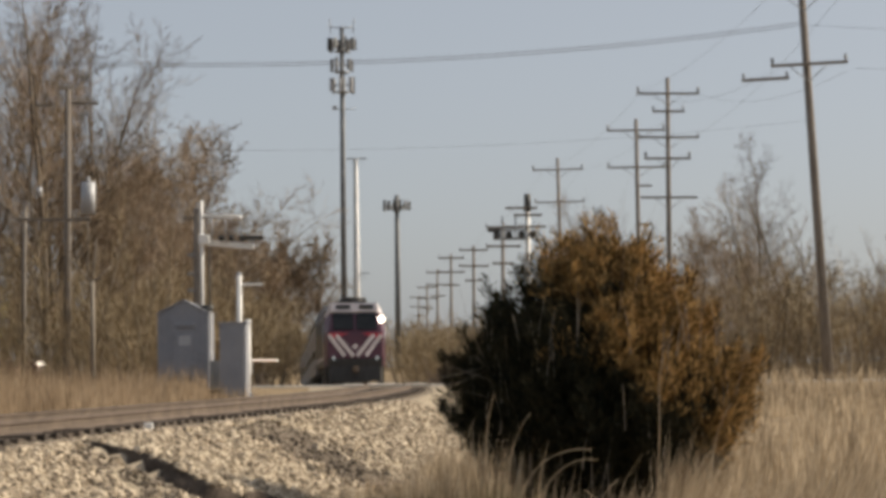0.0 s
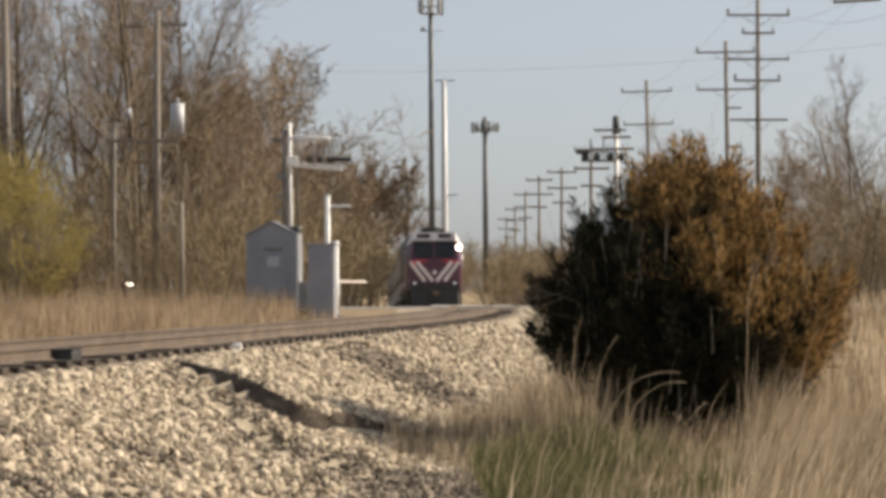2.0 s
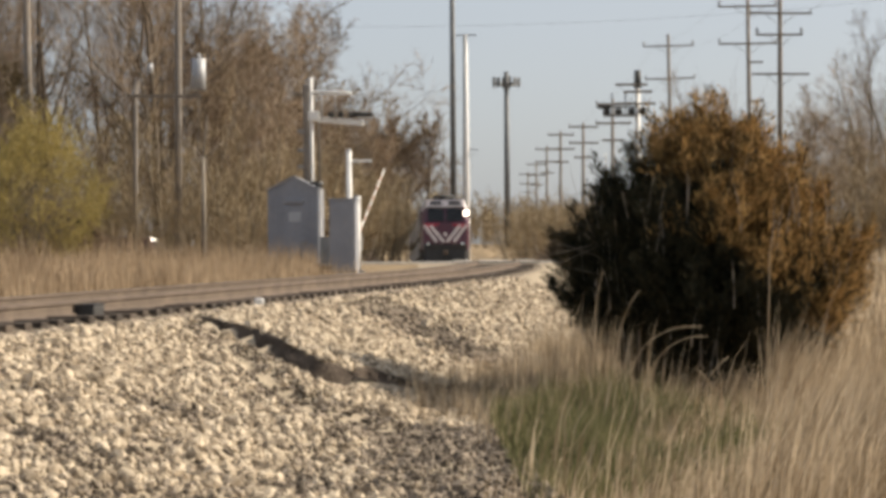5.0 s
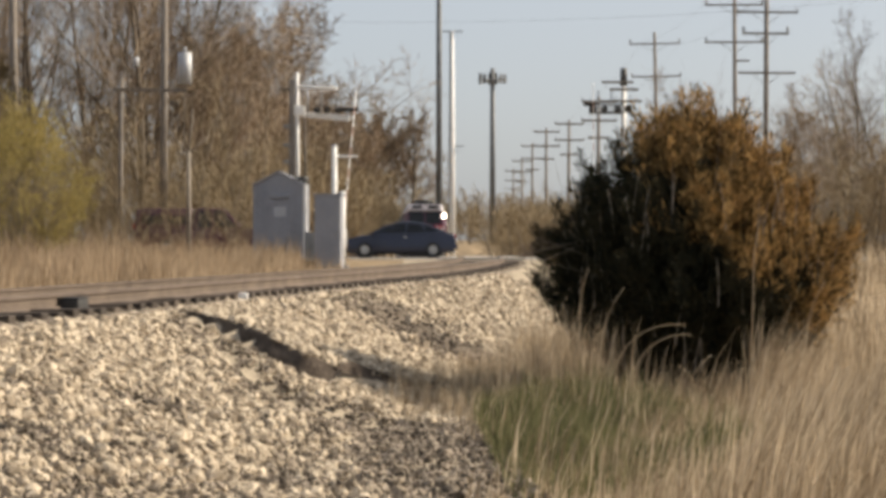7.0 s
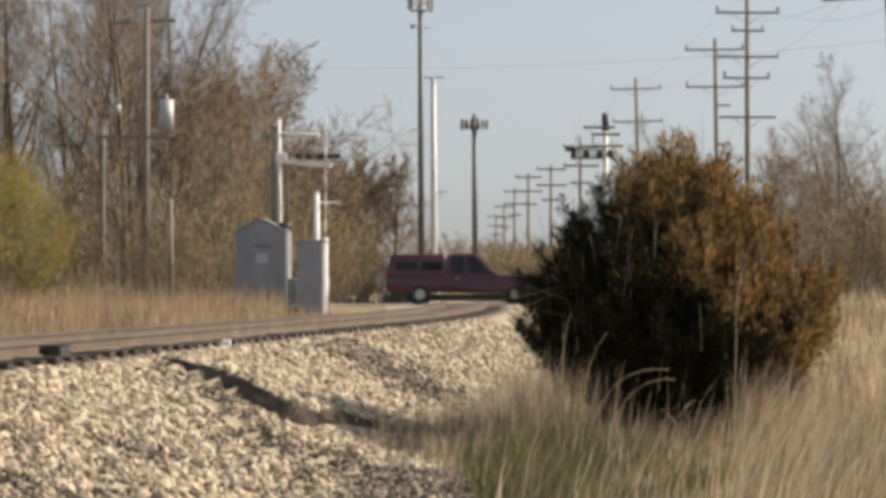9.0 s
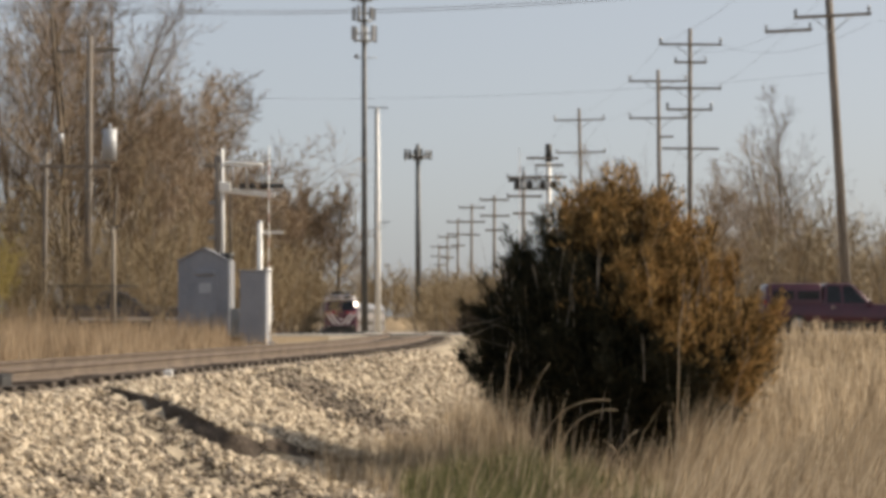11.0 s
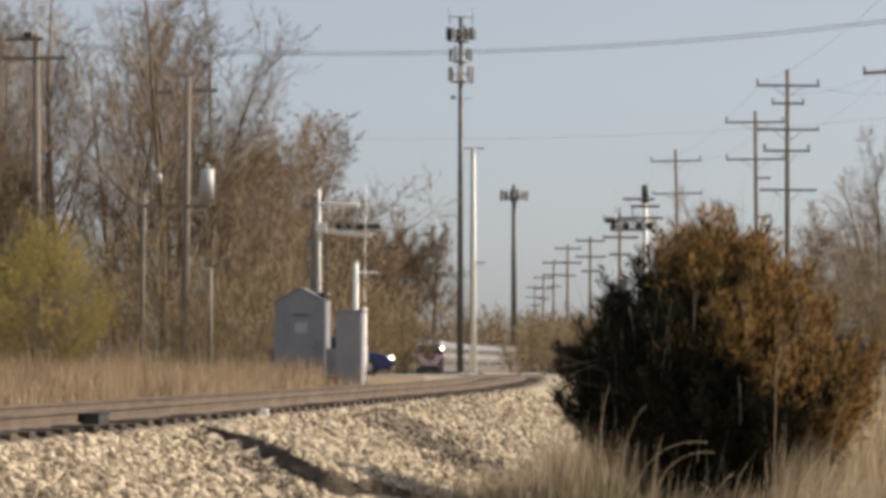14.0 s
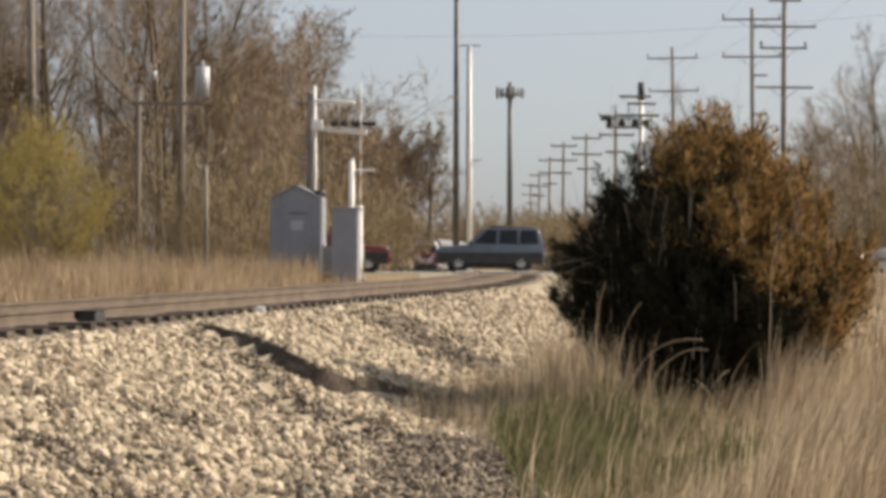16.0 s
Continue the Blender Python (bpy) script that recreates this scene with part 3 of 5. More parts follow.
# ---- plants ----
M["straw"] = leafy("straw", (0.23, 0.175, 0.115), (0.60, 0.49, 0.355), 0.6, 0.9, fine=4, island=0.8, spec=0.15)
M["reed"] = leafy("reed", (0.22, 0.16, 0.105), (0.50, 0.385, 0.265), 0.3, 0.9, fine=3, island=0.5, spec=0.15)
M["greengrass"] = leafy("greengrass", (0.05, 0.058, 0.024), (0.21, 0.195, 0.10), 1.0, 0.85, fine=6, island=0.5, spec=0.2)
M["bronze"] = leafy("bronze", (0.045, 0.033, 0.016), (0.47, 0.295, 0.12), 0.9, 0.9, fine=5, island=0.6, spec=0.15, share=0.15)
# deep green taken near black: the bush's shade is in this colour
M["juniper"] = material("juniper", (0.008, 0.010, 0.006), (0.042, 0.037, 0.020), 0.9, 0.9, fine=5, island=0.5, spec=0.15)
M["cedar"] = material("cedar", (0.05, 0.04, 0.024), (0.17, 0.13, 0.07), 0.9, 0.9, fine=5, island=0.5, spec=0.15)
M["bramble"] = material("bramble", (0.07, 0.056, 0.05), (0.19, 0.15, 0.13), 0.3, 0.95, fine=3, island=0.4, spec=0.1)
M["budding"] = leafy("budding", (0.23, 0.185, 0.07), (0.46, 0.375, 0.155), 0.5, 0.9, fine=3, island=0.5, spec=0.15)
M["brush"] = material("brush", (0.20, 0.155, 0.098), (0.36, 0.285, 0.185), 0.2, 0.95, fine=2, island=0.15, spec=0.1)
rng = np.random.default_rng(5)


def blades(name, mat, xy, hmin, hmax, width, bend, label, category="grass", patch=0.5, wind=0.0):
    """Thin bent blades rooted at the given places of the ground."""
    n = len(xy)
    z = np.array([land(float(x), float(y)) for x, y in xy])
    h = rng.uniform(hmin, hmax, n) * rng.uniform(0.75, 1.0, n)
    h *= np.array([max(0.25, 0.9 + 1.3 * noise.noise((float(x) * patch, float(y) * patch * 0.6, 9.0))) for x, y in xy])
    a, b = rng.uniform(0, 2 * np.pi, n), rng.uniform(0, 2 * np.pi, n)
    w = width * rng.uniform(0.6, 1.3, n)
    lean = bend * rng.uniform(0.1, 1.0, n) * h
    base = np.stack([xy[:, 0], xy[:, 1], z - 0.03], 1)
    side = np.stack([np.cos(a) * w, np.sin(a) * w, np.zeros(n)], 1) / 2
    out = np.stack([np.cos(b) * lean + wind * h * rng.uniform(0.3, 1.0, n), np.sin(b) * lean, np.zeros(n)], 1)
    up = np.zeros((n, 3))
    up[:, 2] = h
    v = np.stack([base - side, base + side, base + out * 0.35 + up * 0.6 - side * 0.8, base + out * 0.35 + up * 0.6 + side * 0.8, base + out + up], 1).reshape(-1, 3)
    i = np.arange(n) * 5
    quads = np.stack([i, i + 1, i + 3, i + 2], 1).tolist()
    tris = np.stack([i + 2, i + 3, i + 4], 1).tolist()
    ob = raw(name, v.tolist(), quads + tris, mat)
    return tagged(ob, label, category, kind="stuff")


def scatter(n, y0, y1, s0, s1, power=1.0, tuft=0.0):
    """Places along the embankment: y along it, s sideways from the track."""
    y = y0 + (y1 - y0) * rng.uniform(0, 1, n) ** power
    s = rng.uniform(s0, s1, n)
    if tuft:
        k = max(1, n // 14)
        c = rng.integers(0, k, n)
        y, s = y[c] + rng.normal(0, tuft, n), s[c] + rng.normal(0, tuft, n)
    x = np.array([track_x(float(q)) for q in y]) + s
    return np.stack([x, y], 1)


def keep(xy, f):
    return xy[[bool(f(x, y)) for x, y in xy]]


def make_grass():
    off_road = lambda x, y: abs(y - ROAD_Y) > 4.6
    p = scatter(46000, 13, 30, 5.6, 13.5, 1.0, 0.10)
    blades("tall_grass", "straw", keep(p, lambda x, y: y > 30 or (x > 0.7 + 0.7 * noise.noise((x, y * 0.4, 5)) and (random.random() < 0.05 or x > 0.14 * y - 0.1 + 0.5 * noise.noise((x * 2, y, 8))))), 0.35, 0.92, 0.0095, 0.3, "tall dry straw-coloured grass", wind=0.35)
    p = scatter(26000, 14, 29, 5.6, 12, 1.0, 0.12)
    blades("short_grass", "straw", keep(p, lambda x, y: 0.095 * y - 0.1 + 0.4 * noise.noise((x * 2, y, 6)) < x < 0.16 * y), 0.15, 0.5, 0.0075, 0.45, "short matted dry grass before the juniper", wind=0.3)
    p = np.stack([rng.normal(1.95, 0.32, 700), rng.normal(27.9, 0.35, 700)], 1)
    blades("stalk_clump", "straw", p, 0.4, 1.15, 0.009, 0.25, "pale standing stalks at the juniper's foot")
    p = scatter(15000, 30, 60, 6.2, 30, 1.2, 0.2)
    blades("meadow_grass", "straw", p, 0.5, 1.05, 0.022, 0.35, "dry pale meadow grass beyond the juniper")
    p = scatter(17000, 60, 150, 7, 45, 1.0, 0.3)
    blades("meadow_grass", "straw", keep(p, off_road), 0.5, 1.0, 0.05, 0.3, "dry pale meadow grass far off")
    p = np.stack([rng.uniform(5.5, 44, 12000), rng.uniform(84, 96, 12000)], 1)
    blades("meadow_grass", "straw", p, 0.35, 0.9, 0.03, 0.35, "dry pale meadow grass along the road", patch=0.2)
    p = scatter(9000, 27, 46, 4.7, 6.6, 1.0, 0.12)
    blades("toe_grass", "straw", p, 0.15, 0.5, 0.008, 0.45, "dry grass along the foot of the ballast")
    p = np.stack([rng.normal(1.75, 0.62, 17000), rng.normal(23.8, 2.6, 17000)], 1)
    blades("green_grass", "greengrass", keep(p, lambda x, y: x > 0.8), 0.12, 0.42, 0.010, 0.6, "fresh green grass tuft in dry grass", patch=1.1)
    p = scatter(42000, 24, 95, -13, -3.4, 0.8, 0.25)
    blades("reed_bed", "reed", keep(p, lambda x, y: off_road(x, y) and (y < 74 or x < -3.2) and noise.noise((x * 0.35, y * 0.12, 4)) > -0.28), 0.25, 0.95, 0.02, 0.4, "dry tan reeds behind the track")
    p = np.stack([rng.uniform(-7.5, -3.1, 4500), rng.uniform(82.5, 87.2, 4500)], 1)
    blades("reed_bed", "reed", p, 0.3, 1.3, 0.02, 0.35, "dry reeds in front of the signal hut", patch=0.8)
    p = np.stack([rng.uniform(-15.5, -4.6, 8500), rng.uniform(80, 94.5, 8500)], 1)
    blades("reed_bed", "reed", keep(p, lambda x, y: x < -6.9 + 0.8 * noise.noise((y, x, 1))), 0.35, 1.45, 0.022, 0.35, "tall dry reeds beside the signal hut")


def make_stones():
    """Loose ballast on the slope that faces the camera."""
    bm = bmesh.new()
    bmesh.ops.create_icosphere(bm, subdivisions=1, radius=1)
    base = np.array([v.co[:] for v in bm.verts])
    tri = np.array([[v.index for v in f.verts] for f in bm.faces])
    bm.free()
    rough = np.array([(1, 0, 0), (-1, 0, 0), (0, 1, 0), (0, -1, 0), (0, 0, 1), (0, 0, -1)], float)
    sides = np.array([(a, b, c) if (a + b + c) % 2 else (b, a, c) for a in (0, 1) for b in (2, 3) for c in (4, 5)])

    def pile(name, n, y0, y1, s0, s1, r0, r1, power):
        xy = keep(scatter(n, y0, y1, s0, s1, power), lambda x, y: not -0.22 < y - gully(x - track_x(y)) < 0.02 or not 1.5 < x - track_x(y) < 5.4)
        xy = keep(xy, lambda x, y: x < 1.0 + 0.8 * noise.noise((x, y * 0.4, 5)) or y > 30)
        darkened = np.array([soiled_shaded(float(x), float(y)) for x, y in xy])
        heap(name, xy[~darkened], r0, r1, "stone", base, tri, "loose tan limestone ballast on the slope")
        heap("soiled_stones", xy[darkened], r0 * 0.65, r1 * 0.8, "dirt_shade_stone", rough, sides, "loose grey-brown ballast with dirt and channel shade in its colour")

    def soiled_shaded(x, y):
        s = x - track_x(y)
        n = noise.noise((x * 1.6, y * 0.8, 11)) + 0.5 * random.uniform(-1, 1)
        # a: the channel, its shade put into darker stones
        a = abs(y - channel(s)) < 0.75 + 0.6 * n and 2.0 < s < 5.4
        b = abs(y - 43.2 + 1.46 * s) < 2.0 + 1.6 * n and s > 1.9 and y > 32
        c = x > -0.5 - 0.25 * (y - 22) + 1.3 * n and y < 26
        # d: darker stones along the foot of the ledge
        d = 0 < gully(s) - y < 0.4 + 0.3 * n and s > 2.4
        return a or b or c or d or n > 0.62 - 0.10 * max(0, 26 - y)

    def heap(name, xy, r0, r1, mat, base, tri, label):
        n = len(xy)
        z = np.array([land(float(x), float(y)) for x, y in xy])
        r = rng.uniform(r0, r1, n) * rng.choice([0.7, 1.0, 1.25], n, p=[0.4, 0.45, 0.15])
        sc = r[:, None] * rng.uniform(0.55, 1.25, (n, 3))
        v = base[None] * rng.uniform(0.72, 1.2, (n, len(base), 1)) * sc[:, None, :]
        q = rng.normal(size=(n, 4))
        q /= np.linalg.norm(q, axis=1)[:, None]
        w, x, y, zz = q.T
        rot = np.stack([np.stack([1 - 2 * (y * y + zz * zz), 2 * (x * y - zz * w), 2 * (x * zz + y * w)], 1),
                        np.stack([2 * (x * y + zz * w), 1 - 2 * (x * x + zz * zz), 2 * (y * zz - x * w)], 1),
                        np.stack([2 * (x * zz - y * w), 2 * (y * zz + x * w), 1 - 2 * (x * x + y * y)], 1)], 1)
        v = np.einsum("nij,nkj->nki", rot, v)
        v += np.stack([xy[:, 0], xy[:, 1], z + r * 0.25], 1)[:, None, :]
        f = (tri[None] + (np.arange(n) * len(base))[:, None, None]).reshape(-1, 3)
        ob = raw(name, v.reshape(-1, 3).tolist(), f.tolist(), mat)
        tagged(ob, label, "ballast", kind="stuff")

    pile("ballast_stones", 29000, 14, 34, 1.6, 7.4, 0.031, 0.062, 1.1)
    pile("ballast_stones", 9000, 33, 62, 1.62, 5.4, 0.035, 0.068, 1.3)


def branching(h, levels, kids, spread, droop, ratio, start, seed, r0, gravity=0.0):
    """Segments (level, from, to, radius from, radius to) of a bare tree."""
    rnd = random.Random(seed)
    segs = []

    def grow(p, d, length, r, lev):
        n = 4 if lev < 2 else (3 if lev < levels else 2)
        pts = [p]
        for i in range(n):
            d = (d + Vector((rnd.gauss(0, 0.13), rnd.gauss(0, 0.13), rnd.gauss(0.05, 0.07) + gravity))).normalized()
            pts.append(pts[-1] + d * (length / n))
            a, b = r * (1 - 0.75 * i / n), r * (1 - 0.75 * (i + 1) / n)
            segs.append((lev, pts[-2], pts[-1], a, b))
            if lev < levels:
                u = (i + 1) / n
                if lev > 0 or u > start:
                    for _ in range(kids[lev]):
                        ang = rnd.uniform(0, 2 * math.pi)
                        side = d.orthogonal().normalized()
                        side.rotate(Matrix.Rotation(ang, 3, d))
                        t = rnd.uniform(*spread)
                        nd = (d * math.cos(t) + side * math.sin(t)).normalized()
                        q = pts[-2].lerp(pts[-1], rnd.uniform(0.2, 1))
                        grow(q, nd, length * rnd.uniform(*ratio) * (1.15 - 0.35 * u), b * 0.52, lev + 1)
    grow(Vector((0, 0, 0)), Vector((0, 0, 1)), h, r0, 0)
    return segs


def tubes(segs, thick=1.0, least=0.0):
    verts, faces = [], []
    for lev, a, b, ra, rb in segs:
        n = 7 if lev == 0 else (4 if lev == 1 else (3 if lev == 2 else 2))
        d = (b - a).normalized()
        x = d.orthogonal().normalized()
        if lev > 2:
            x.rotate(Matrix.Rotation(len(verts) * 0.7, 3, d))
        y = d.cross(x)
        i = len(verts)
        if lev > 3:
            r = max(ra * thick, least)
            verts += [tuple(a - x * r), tuple(a + x * r), tuple(b)]
            faces.append((i, i + 1, i + 2))
            continue
        for p, r in ((a, max(ra * thick, least)), (b, max(rb * thick, least * 0.7))):
            for k in range(n):
                t = 2 * math.pi * k / n
                verts.append(tuple(p + x * (r * math.cos(t)) + y * (r * math.sin(t))))
        for k in range(n if n > 2 else 1):
            q = (k + 1) % n
            faces.append((i + k, i + q, i + n + q, i + n + k))
    return verts, faces


def boughs(seed, h, plan, r0, bare=0.2, lean=0.05):
    """Segments of a tree that grows by a plan: for each level (steps, shoots a step, least and widest angle, share of length, pull upwards)."""
    rnd = random.Random(seed)
    segs = []

    def grow(p, d, length, r, lev):
        n, kids, lo, hi, share, pull = plan[lev]
        wob = 0.035 if lev == 0 else 0.075
        for i in range(n):
            d = (d + Vector((rnd.gauss(0, wob), rnd.gauss(0, wob), rnd.gauss(0, wob * 0.5) + pull))).normalized()
            q = p + d * (length / n)
            a, b = r * (1 - 0.85 * i / n), r * (1 - 0.85 * (i + 1) / n)
            segs.append((lev, p, q, a, b))
            u = (i + 1) / n
            if lev + 1 < len(plan) and (lev > 0 or u > bare):
                for _ in range(kids):
                    side = d.orthogonal().normalized()
                    side.rotate(Matrix.Rotation(rnd.uniform(0, 2 * math.pi), 3, d))
                    t = rnd.uniform(lo, hi)
                    long = length * share * rnd.uniform(0.65, 1.2) * (1.2 - (0.75 if lev == 0 else 0.5) * u)
                    grow(p.lerp(q, rnd.uniform(0.1, 1)), d * math.cos(t) + side * math.sin(t), long, max(a * 0.46, 0.007), lev + 1)
            p = q
    grow(Vector((0, 0, 0)), Vector((rnd.uniform(-lean, lean), rnd.uniform(-lean, lean), 1)).normalized(), h, r0, 0)
    return segs


UPRIGHT = ((10, 2, 0.4, 0.85, 0.40, 0.01), (5, 2, 0.35, 0.85, 0.46, 0.09), (3, 2, 0.3, 0.85, 0.55, 0.07), (1, 5, 0.2, 0.75, 0.95, 0.06), (1, 0, 0, 0, 0, 0.03))
ROUND = ((7, 3, 0.5, 1.05, 0.55, 0.0), (5, 3, 0.4, 0.95, 0.40, 0.07), (3, 3, 0.4, 0.9, 0.5, 0.04), (1, 4, 0.3, 0.9, 0.9, 0.0), (1, 0, 0, 0, 0, 0.0))
STEMS = ((4, 2, 0.3, 0.8, 0.55, 0.05), (3, 2, 0.3, 0.85, 0.6, 0.06), (1, 4, 0.2, 0.8, 0.9, 0.04), (1, 0, 0, 0, 0, 0))


def bare_tree(seed, h, plan, r0, least, bare, label):
    segs = boughs(seed, h, plan, r0, bare)
    t = thing("bare_tree", (0, 0, 0), label, "tree", group="bare woods")
    v, f = tubes([q for q in segs if q[0] < 2])
    raw("trunk", v, f, "bark", t, True)
    v, f = tubes([q for q in segs if q[0] >= 2], 1.0, least)
    raw("crown", v, f, "twig", t)
    return t


def thicket(seed, mat, least, label):
    rnd = random.Random(seed)
    s = thing("bare_shrub", (0, 0, 0), label, "shrub", group="roadside thicket")
    twigs = []
    for j in range(6):
        m = Matrix.Translation((rnd.gauss(0, 0.6), rnd.gauss(0, 0.6), 0)) @ Matrix.Rotation(rnd.uniform(-0.4, 0.4), 4, "X") @ Matrix.Rotation(rnd.uniform(-0.4, 0.4), 4, "Y")
        segs = [(l, m @ a, m @ b, ra, rb) for l, a, b, ra, rb in boughs(seed * 31 + j, rnd.uniform(2.3, 3.5), STEMS, 0.03, 0.0)]
        main = [q for q in segs if q[0] == 0]
        tube("stem", [main[0][1]] + [q[2] for q in main], 0.028, 0.008, "bark", s, 4)
        twigs += [(4 if q[0] > 1 else 3, *q[1:]) for q in segs if q[0] > 0]
    v, f = tubes(twigs, 1.0, least)
    raw("crown", v, f, mat, s)
    return s


def make_trees():
    kinds = [bare_tree(20 + k, 17, UPRIGHT, 0.19, 0.0055, 0.15, "tall leafless tree with fine upright twigs") for k in range(4)]
    far_trees = [bare_tree(40 + k, 17, UPRIGHT, 0.24, 0.012, 0.2, "distant leafless tree with upright limbs") for k in range(2)]
    rounded = [bare_tree(50 + k, 13.5, ROUND, 0.24, 0.011, 0.35, "leafless tree with a wide rounded crown") for k in range(2)]
    far_round = [bare_tree(60 + k, 13.5, ROUND, 0.34, 0.02, 0.35, "distant leafless tree with a wide rounded crown") for k in range(2)]
    shrubs = [thicket(3 + k, "brush", 0.005, "leafless olive-brown thicket of thin stems") for k in range(3)]
    far_shrubs = [thicket(13 + k, "brush", 0.014, "distant leafless olive-brown thicket") for k in range(2)]
    brambles = [thicket(23 + k, "bramble", 0.01, "dark purplish bramble thicket beside the track") for k in range(2)]
    rnd = random.Random(3)
    used = set()

    def put(src, x, y, s, wide=1.0, sink=0.15):
        m = pose(x, y, land(x, y) - sink, rnd.uniform(-3, 3), rnd.uniform(-3, 3), rnd.uniform(0, 360))
        if src.name not in used:
            used.add(src.name)
            ob = src
            ob.matrix_world = m
        else:
            ob = copy_thing(src, m)
        ob.scale = (s * wide * rnd.uniform(0.9, 1.1), s * wide * rnd.uniform(0.9, 1.1), s)

    def row(n, x0, x1, y0, y1, h0, h1, src, full):
        for i in range(n):
            x = x0 + (x1 - x0) * (i + rnd.uniform(0.1, 0.9)) / n
            put(rnd.choice(src), x, rnd.uniform(y0, y1), rnd.uniform(h0, h1) / full)

    row(27, -30, -9.6, 111, 130, 15, 19, kinds, 17.5)      # woods along the road
    row(7, -11, -6.6, 116, 130, 9, 12.5, kinds, 17.5)
    for x, y, h in ((-7.0, 168, 16.8), (-9.8, 163, 15.8), (-12.5, 170, 16.5), (-8.4, 174, 16.6)):
        put(rnd.choice(rounded), x, y, h / 15, 1.3)
    row(7, -16, 3.6, 405, 440, 20, 24, far_round, 15)
    row(5, -18, -7, 250, 300, 13, 16, far_trees, 17.5)
    row(7, 27, 62, 150, 200, 9, 12.5, kinds, 17.5)            # woods beyond the meadow
    row(17, 23, 50, 122, 150, 6.0, 9.0, kinds, 17.5)
    for x, y, h in ((27.4, 150, 14.5), (29.5, 156, 13), (21.5, 196, 14), (24.4, 204, 13.5)):
        put(rnd.choice(kinds), x, y, h / 17.5)
    row(5, 26, 40, 190, 240, 11, 14, rounded, 15)
    row(8, 28, 75, 300, 420, 11, 16, far_trees, 17.5)
    row(34, -30, -4.2, 107, 118, 4.0, 8.5, shrubs, 3.4)      # undergrowth
    row(7, -17, -5.8, 92.5, 95.4, 2.6, 4.6, shrubs, 3.4)
    row(16, -11, -3.2, 122, 165, 4, 7.0, shrubs, 3.4)
    row(16, -10, -2.4, 165, 260, 5, 8, far_shrubs, 3.4)
    row(12, -12, 0.2, 280, 390, 7, 11, far_shrubs, 3.4)
    row(18, 7.2, 12, 138, 215, 3.6, 5.2, shrubs, 3.4)
    row(26, 9.6, 24, 130, 230, 3.0, 6.0, shrubs, 3.4)
    row(16, 14, 42, 260, 380, 5, 8.5, far_shrubs, 3.4)
    row(32, 19, 50, 112, 140, 5.0, 8.0, shrubs, 3.4)
    row(16, 26, 70, 150, 190, 4, 8, shrubs, 3.4)
    row(32, -18, 48, 500, 640, 8, 13, far_shrubs, 3.4)
    row(10, 60, 110, 460, 640, 7, 12, far_shrubs, 3.4)
    row(12, 6.0, 14.5, 108, 118, 1.1, 2.0, brambles, 3.4)    # dark brambles past the crossing
    row(8, 7.5, 16, 118, 150, 1.6, 2.6, brambles, 3.4)
    row(4, -3.6, -2.2, 112, 124, 0.8, 1.3, brambles, 3.4)


def tufts(centres, ways, length, n, width, seed):
    """Sprigs: at each centre n narrow leaves fan out about a way."""
    r = np.random.default_rng(seed)
    k = len(centres)
    d = np.repeat(ways, n, 0) + r.normal(0, 0.42, (k * n, 3))
    d /= np.linalg.norm(d, axis=1)[:, None]
    p = np.repeat(centres, n, 0) + r.normal(0, length * 0.25, (k * n, 3))
    L = np.repeat(length * r.uniform(0.6, 1.3, k), n)[:, None]
    s = np.cross(d, r.normal(size=(k * n, 3)))
    s /= np.linalg.norm(s, axis=1)[:, None]
    s *= width
    v = np.stack([p - s * 0.5, p + d * L * 0.55 - s, p + d * L, p + d * L * 0.55 + s], 1).reshape(-1, 3)
    i = np.arange(k * n) * 4
    return v.tolist(), np.stack([i, i + 1, i + 2, i + 3], 1).tolist()


def egg(n, rx, ry, h, seed, inner=0.45, taper=0.74):
    """Places in a body that swells to its middle and tapers to a point, and the way out of it."""
    r = np.random.default_rng(seed)
    a = r.uniform(0, 2 * np.pi, n)
    u = r.uniform(0.02, 1, n) ** 0.9
    prof = np.where(u < 0.45, 0.28 + 0.72 * np.sin(np.pi / 2 * u / 0.45), np.clip((1 - u) / 0.55, 0, 1) ** taper)
    f = inner + (1 - inner) * r.uniform(0, 1, n) ** 0.45
    p = np.stack([np.cos(a) * prof * f * rx, np.sin(a) * prof * f * ry, u * h], 1)
    w = np.stack([np.cos(a) * (0.7 - 0.45 * u), np.sin(a) * (0.7 - 0.45 * u), 0.7 + 0.6 * u], 1)
    return p, w / np.linalg.norm(w, axis=1)[:, None]


def plumes(n, rx, h, seed, length, radius, sprigs):
    """Feathery leading shoots all over the body, each a cone of sprigs."""
    r = np.random.default_rng(seed)
    c, w = egg(n, rx, rx, h, seed, 0.62, 0.62)
    pts, ways = [], []
    for p, d in zip(c, w):
        L = length * r.uniform(0.6, 1.35)
        d = d + r.normal(0, 0.16, 3)
        d /= np.linalg.norm(d)
        u = r.uniform(0, 1, sprigs) ** 1.3
        side = r.normal(0, 1, (sprigs, 3)) * radius * (1.05 - u)[:, None]
        pts.append(p + d * (u * L)[:, None] + side)
        ways.append(d * 1.1 + side / radius * 0.45)
    pts, ways = np.concatenate(pts), np.concatenate(ways)
    return pts, ways / np.linalg.norm(ways, axis=1)[:, None]


